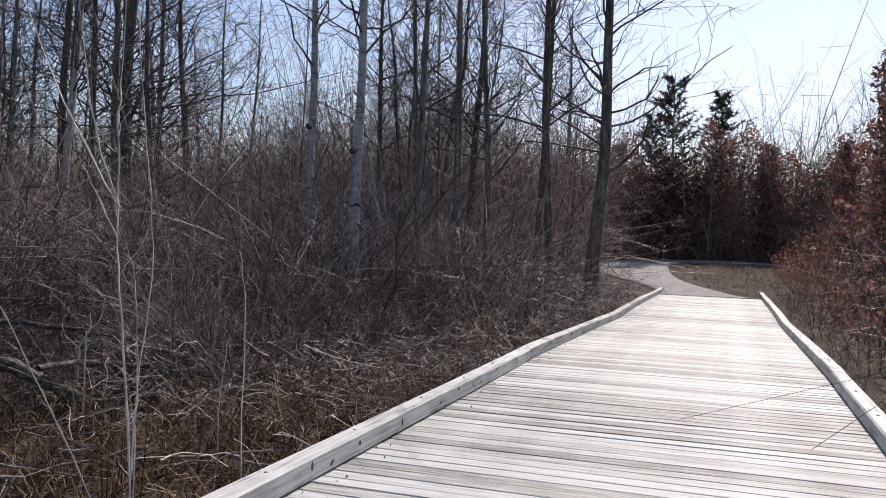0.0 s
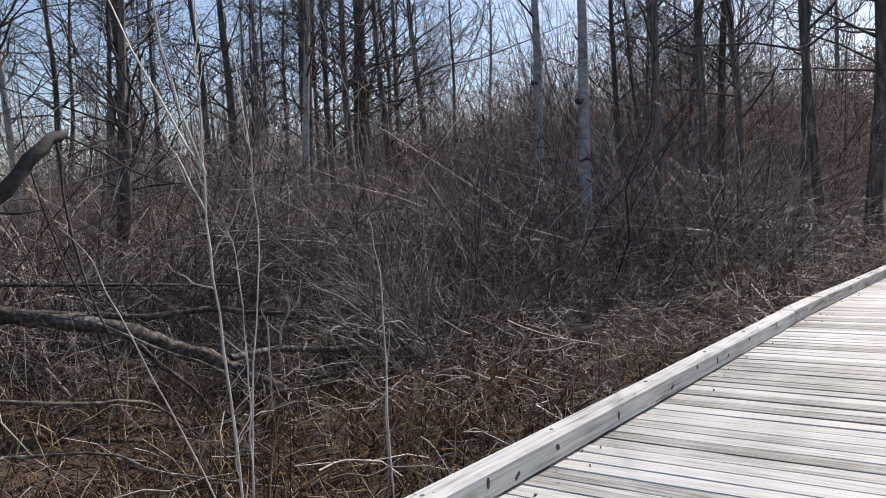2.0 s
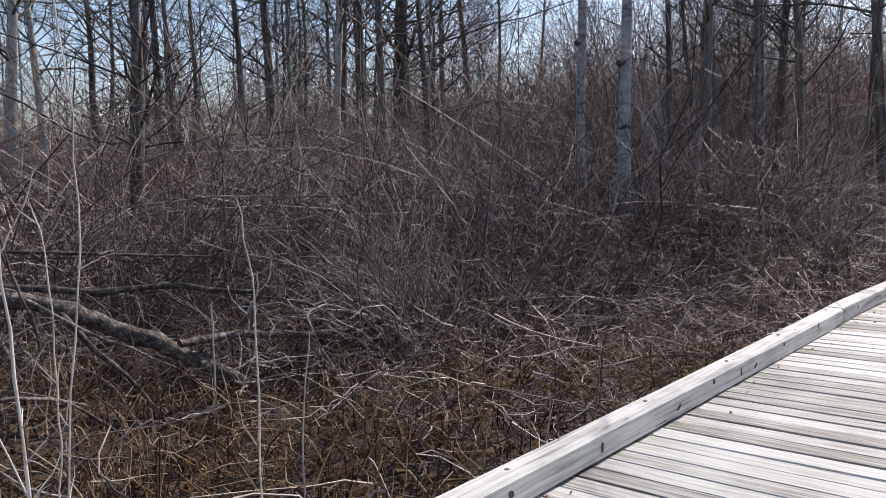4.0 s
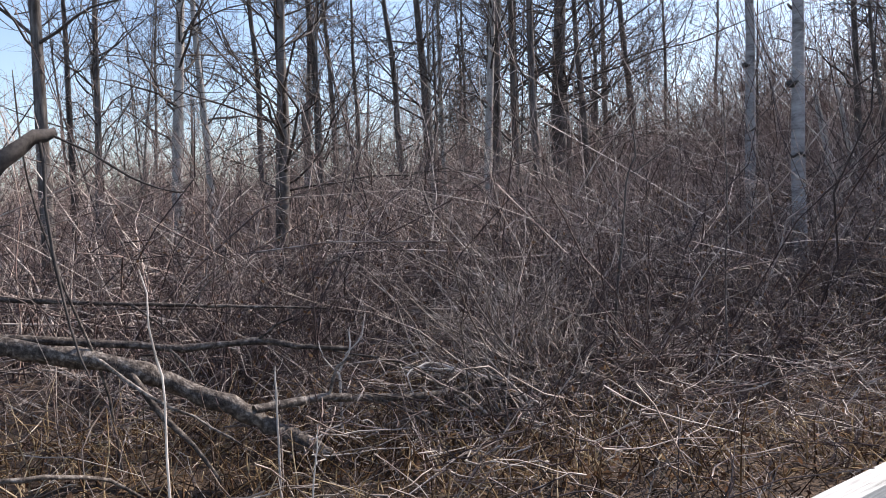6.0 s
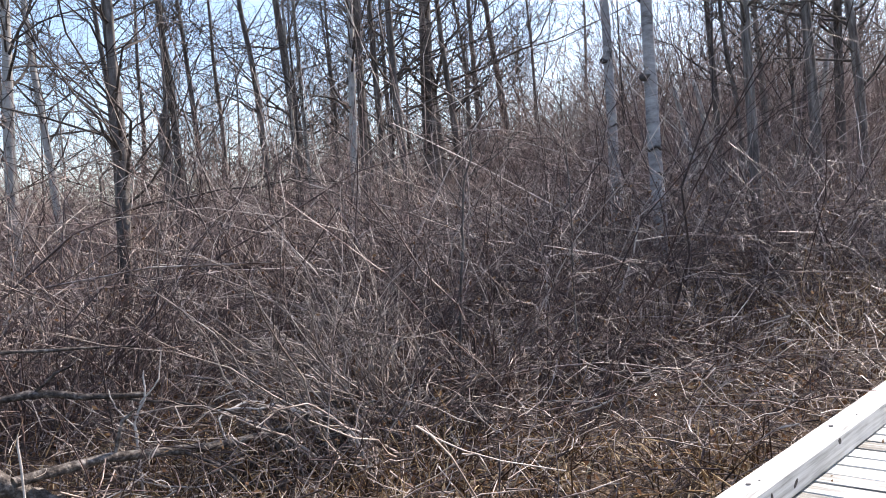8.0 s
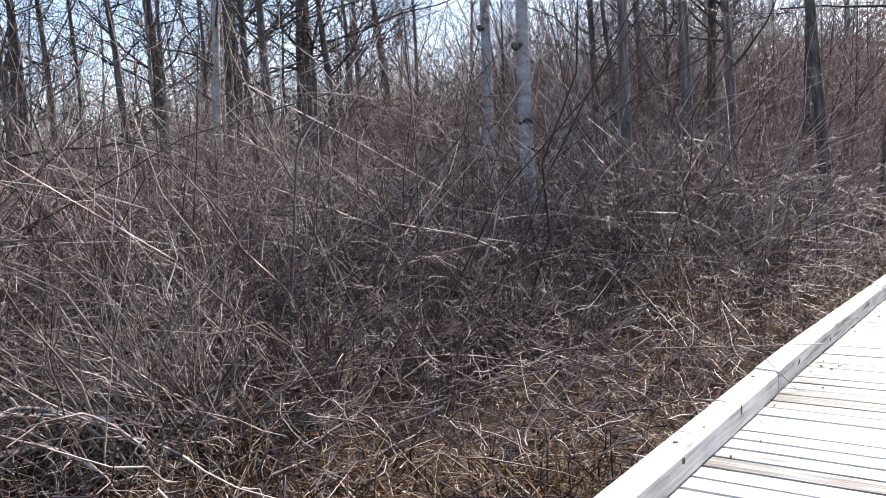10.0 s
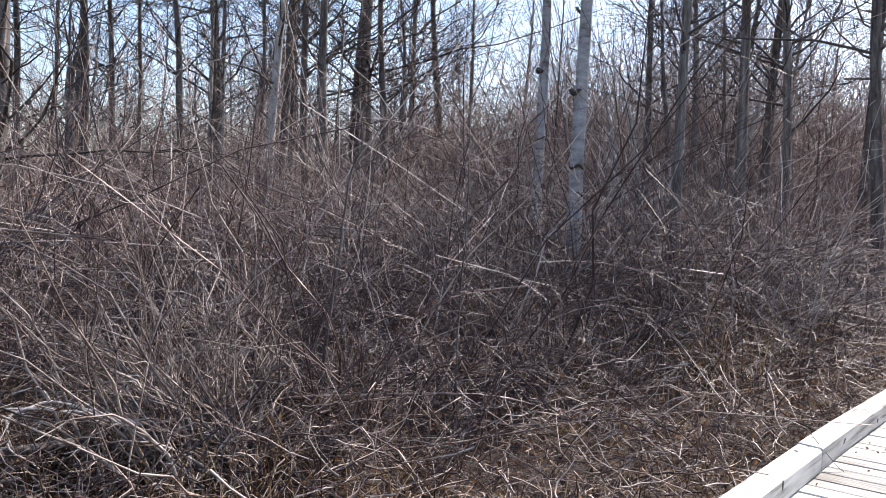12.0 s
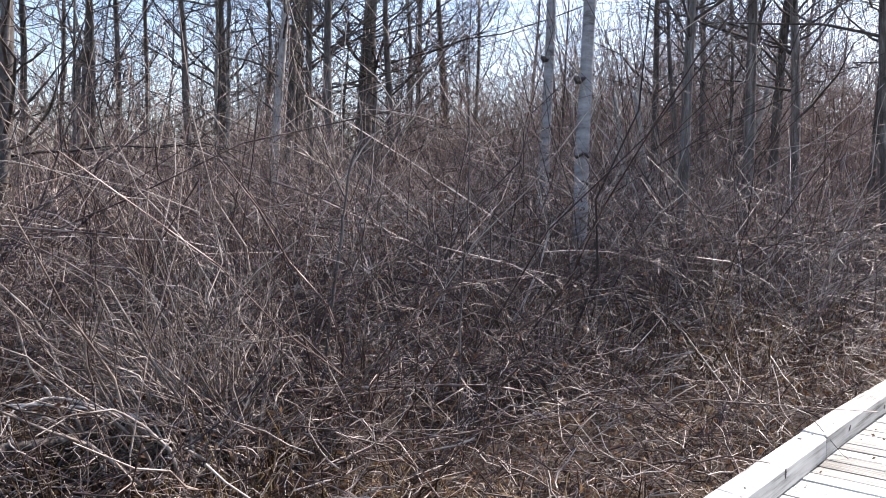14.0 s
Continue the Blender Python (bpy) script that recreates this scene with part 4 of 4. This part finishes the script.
branch("sapling", [(-0.4, -6.581, -0.28), (-0.407, -6.573, 0.106), (-0.469, -6.565, 0.705), (-0.519, -6.569, 1.184), (-0.545, -6.553, 1.522), (-0.56, -6.548, 1.871), (-0.564, -6.523, 2.121), (-0.571, -6.493, 2.699)], 0.0066, 0.002, M_SAPLING, "slender pale sapling with forked upper shoots", "sapling", "pale saplings", 26, 7, 0.1,
       [([(-0.534, -6.554, 1.5), (-0.602, -6.583, 1.729), (-0.671, -6.612, 2.023), (-0.732, -6.638, 2.48)], 0.006, 0.002), ([(-0.545, -6.564, 1.522), (-0.702, -6.647, 1.848), (-0.814, -6.709, 2.12), (-0.939, -6.769, 2.48)], 0.005, 0.002), ([(-0.532, -6.566, 1.359), (-0.622, -6.607, 1.565), (-0.689, -6.649, 1.729)], 0.004, 0.0015),
        ([(-0.519, -6.569, 1.173), (-0.455, -6.535, 1.283), (-0.38, -6.511, 1.414)], 0.003, 0.0012), ([(-0.506, -6.571, 1.065), (-0.594, -6.625, 1.108), (-0.682, -6.667, 1.173)], 0.003, 0.0012)], 14)
branch("sapling", [(-0.465, -6.505, -0.28), (-0.487, -6.46, 0.398), (-0.491, -6.444, 0.725), (-0.529, -6.439, 1.15), (-0.575, -6.458, 1.346)], 0.004, 0.0016, M_SAPLING, "slender pale sapling leaning on its neighbour", "sapling", "pale saplings", 18, 6, 0.1, (), 9)
branch("sapling", [(-0.509, -6.461, -0.28), (-0.523, -6.402, 0.626), (-0.497, -6.351, 1.149), (-0.535, -6.334, 1.584), (-0.584, -6.35, 2.042), (-0.613, -6.364, 2.587)], 0.0037, 0.0015, M_SAPLING, "slender pale straight sapling", "sapling", "pale saplings", 18, 6, 0.1, (), 9)
branch("bowed_stem", [(-1.491, -6.612, 1.325), (-1.391, -6.537, 1.194), (-1.313, -6.496, 1.009), (-1.178, -6.424, 0.683), (-1.043, -6.341, 0.346), (-0.793, -6.211, -0.28)], 0.0022, 0.0042, M_SAPLING, "thin pale stem bowed over dry grass", "stem", "thin stems", 14, 5)
branch("stalk", [(-0.2, -5.93, -0.28), (-0.22, -5.95, 0.4), (-0.21, -5.95, 0.95), (-0.214, -5.96, 1.12), (-0.24, -5.98, 1.31)], 0.0036, 0.002, M_SAPLING, "straight pale dead stalk standing in grass", "stalk", "dead stalks", 12, 6, 0.06)
branch("stalk", [(-0.8, -5.3, -0.28), (-0.8, -5.28, 0.2), (-0.78, -5.24, 0.72)], 0.004, 0.003, M_SAPLING, "straight pale dead stalk standing in grass", "stalk", "dead stalks", 10, 5, 0.06)
branch("dark_shoot", [(-3.2, -0.95, -0.25), (-3.1, -0.83, 1.07), (-3.09, -0.8, 1.33), (-3.07, -0.76, 1.66), (-3.02, -0.7, 1.86), (-3.06, -0.71, 2.2)], 0.013, 0.005, M_BARK, "dark upright shoot forking above the brush", "sapling", "dark shoots", 14, 6, 0.05,
       [([(-3.05, -0.73, 1.68), (-2.89, -0.6, 1.8), (-2.71, -0.43, 2.01), (-2.6, -0.3, 2.2)], 0.006, 0.002), ([(-3.08, -0.78, 1.4), (-3.3, -0.8, 1.7), (-3.45, -0.85, 1.95)], 0.006, 0.002)])
branch("dark_shoot", [(-2.53, -0.17, -0.25), (-2.53, -0.15, 0.42), (-2.54, -0.12, 0.84), (-2.53, -0.08, 1.3), (-2.55, -0.05, 1.88), (-2.58, -0.04, 2.5)], 0.009, 0.003, M_BARK, "thin dark straight sapling in the brush", "sapling", "dark shoots", 14, 6, 0.05)

branch("arching_cane", [(-3.17, -2.34, 0.1), (-3.27, -2.53, 0.17), (-3.36, -2.75, 0.22), (-3.43, -3.0, 0.26)], 0.011, 0.005, M_SAPLING, "pale dead cane arching from a fallen branch", "cane", "dead canes", 12, 5, 0.05)
branch("arching_cane", [(-3.18, -2.34, 0.11), (-3.34, -2.53, 0.18), (-3.42, -2.74, 0.26), (-3.39, -2.91, 0.25), (-3.36, -3.01, 0.2), (-3.27, -3.02, 0.07)], 0.012, 0.005, M_SAPLING, "pale dead cane bent over into dry grass", "cane", "dead canes", 14, 5, 0.05,
       [([(-3.42, -2.74, 0.26), (-3.48, -2.79, 0.34), (-3.62, -2.9, 0.28)], 0.006, 0.003)])
branch("fallen_branch", [(-3.19, -2.39, 0.07), (-3.16, -2.16, 0.03), (-3.09, -1.8, -0.01), (-3.02, -1.55, -0.04), (-2.93, -1.19, -0.05)], 0.014, 0.006, M_DEADWOOD, DEAD, "fallen branch", "fallen branches", 14, 6, 0.08)
branch("fallen_branch", [(-3.17, -2.34, 0.1), (-3.14, -2.1, 0.09), (-3.08, -1.81, 0.11), (-3.1, -1.49, 0.14)], 0.016, 0.006, M_BARK, "thin dark fallen branch rising into brush", "fallen branch", "fallen branches", 12, 6, 0.08)
branch("dead_twig", [(-3.52, -3.5, -0.15), (-3.5, -3.51, 0.2), (-3.49, -3.52, 0.31), (-3.42, -3.47, 0.46), (-3.44, -3.45, 0.62)], 0.011, 0.005, M_SAPLING, "pale broken dead twig forking upward", "twig", "dead twigs", 12, 6, 0.08,
       [([(-3.49, -3.52, 0.28), (-3.6, -3.58, 0.4), (-3.63, -3.6, 0.52)], 0.007, 0.003), ([(-3.45, -3.49, 0.42), (-3.36, -3.4, 0.56), (-3.36, -3.36, 0.75)], 0.006, 0.003)])
branch("stalk", [(-2.54, -4.5, -0.28), (-2.55, -4.5, 0.2), (-2.54, -4.5, 0.6)], 0.008, 0.005, M_SAPLING, "straight pale dead stalk standing in grass", "stalk", "dead stalks", 10, 5, 0.06)

# ---- dry grass and leaf litter ----
def grass(name, rng, n, spot, length, mat, label, r=0.0028, tilt=0.7):
    x, y = spot(rng, n)
    n = len(x)
    az, t_ = rng.uniform(0, 6.2832, n), np.abs(rng.normal(size=n)) * tilt
    d = np.stack([np.cos(az) * t_, np.sin(az) * t_, np.ones(n)], -1)
    l1 = grow(rng, np.stack([x, y, ground_z(x, y) - 0.02], -1), d, length * rng.uniform(0.4, 1.2, n), 4, 0.3, -0.35, 0.03)
    v, q = tubes(l1, taper(r * rng.uniform(0.6, 1.5, n), 4, 0.35), 3)
    return tagged(new(name, quad_mesh(name, v, q, mat)), label, "grass", kind="stuff")


grng = np.random.default_rng(41)
grass("dry_grass", grng, 8500, band(-5.2, -0.18, -10.5, -1.2), 0.46, M_STRAW, "tan and rust dry grass between fallen branches", 0.0054, 1.05)
grass("clearing_grass", grng, 2600, band(-5.0, -1.2, 1.2, 7.5), 0.75, M_STRAW, "pale dry grass standing among the brush", 0.005, 0.7)
grass("edge_grass", grng, 4500, band(-2.6, -0.16, -1.5, 12), 0.32, M_STRAW, "short dry grass along the boardwalk edge", 0.0025)
grass("verge_grass", grng, 6000, band(-4.5, 6.5, 19.9, 46, lambda x, y: (x > 2.4 - (y - 20) * 0.2) | (x < -1.4 - (y - 20) * 0.24)), 0.3, M_STRAW, "dry grass verge beside the footpath", 0.007)
grass("right_grass", grng, 2000, band(3.62, 6.0, -8, 19), 0.35, M_STRAW, "dry grass beyond the boardwalk curb", 0.004)


x_, y_ = grng.uniform(-7, -0.15, 15000), grng.uniform(-11, 14, 15000)
leaves("leaf_litter", grng, np.stack([x_, y_, ground_z(x_, y_) + grng.uniform(0.0, 0.06, len(x_))], -1), 0.028, M_LEAF, "curled brown dead leaves on the woodland floor")
x_, y_ = grng.uniform(-9, -0.6, 9000), grng.uniform(-4, 12, 9000)
leaves("caught_leaves", grng, np.stack([x_, y_, ground_z(x_, y_) + grng.random(9000) * h_left(x_, y_) * 0.8], -1), 0.018, M_LEAF, "dead brown leaves caught in the brush")
lx, ly = grng.uniform(4.4, 13, 22000), grng.uniform(2, 40, 22000)
lz = ground_z(lx, ly) + grng.random(22000) ** 1.2 * np.clip((lx - 3.6) * 1.0, 0.3, 6.0)
leaves("russet_thicket", grng, np.stack([lx, ly, lz], -1), 0.06, M_REDLEAF, "russet dead leaves held on a thicket of young oaks", "thicket")
lx, ly = grng.uniform(-14, 24, 46000), grng.uniform(48.5, 55, 46000)
leaves("russet_thicket_far", grng, np.stack([lx, ly, ground_z(lx, ly) + grng.random(46000) ** 1.1 * (8.0 + 1.3 * np.sin(lx * 0.7) + 0.8 * np.sin(lx * 2.3))], -1), 0.11, M_REDLEAF, "russet dead leaves held on a far thicket", "thicket")

# crumbs of bark and leaf on the deck by the curb
dx, dy = np.abs(grng.normal(size=60)) * 0.12 + 0.02, grng.uniform(-9, 6, 60)
leaves("deck_crumbs", grng, np.stack([dx, dy, deck_z(dy) + 0.006], -1), 0.012, M_LEAF, "crumbs of bark and leaf on the deck")

# ---- deck planks, last ----
plank_me = [rounded_box("plank", DECK_W + 0.3, PITCH - g_, 0.04, 0.005, M_PLANK, b_, 6) for g_, b_ in ((0.008, 0.0015), (0.011, 0.002), (0.006, 0.0012), (0.009, -0.002))]
prng = np.random.default_rng(51)
for i in range(int((DECK_Y1 - DECK_Y0) / PITCH)):
    p_ = part("plank", plank_me[int(prng.integers(0, 4))], boardwalk)
    p_.location = (DECK_W / 2 + prng.normal() * 0.008, DECK_Y0 + (i + 0.5) * PITCH + prng.normal() * 0.0012, float(deck_z(DECK_Y0 + (i + 0.5) * PITCH)) + prng.normal() * 0.0012)
    p_.rotation_euler = (prng.normal() * 0.007, 0, prng.normal() * 0.0006)
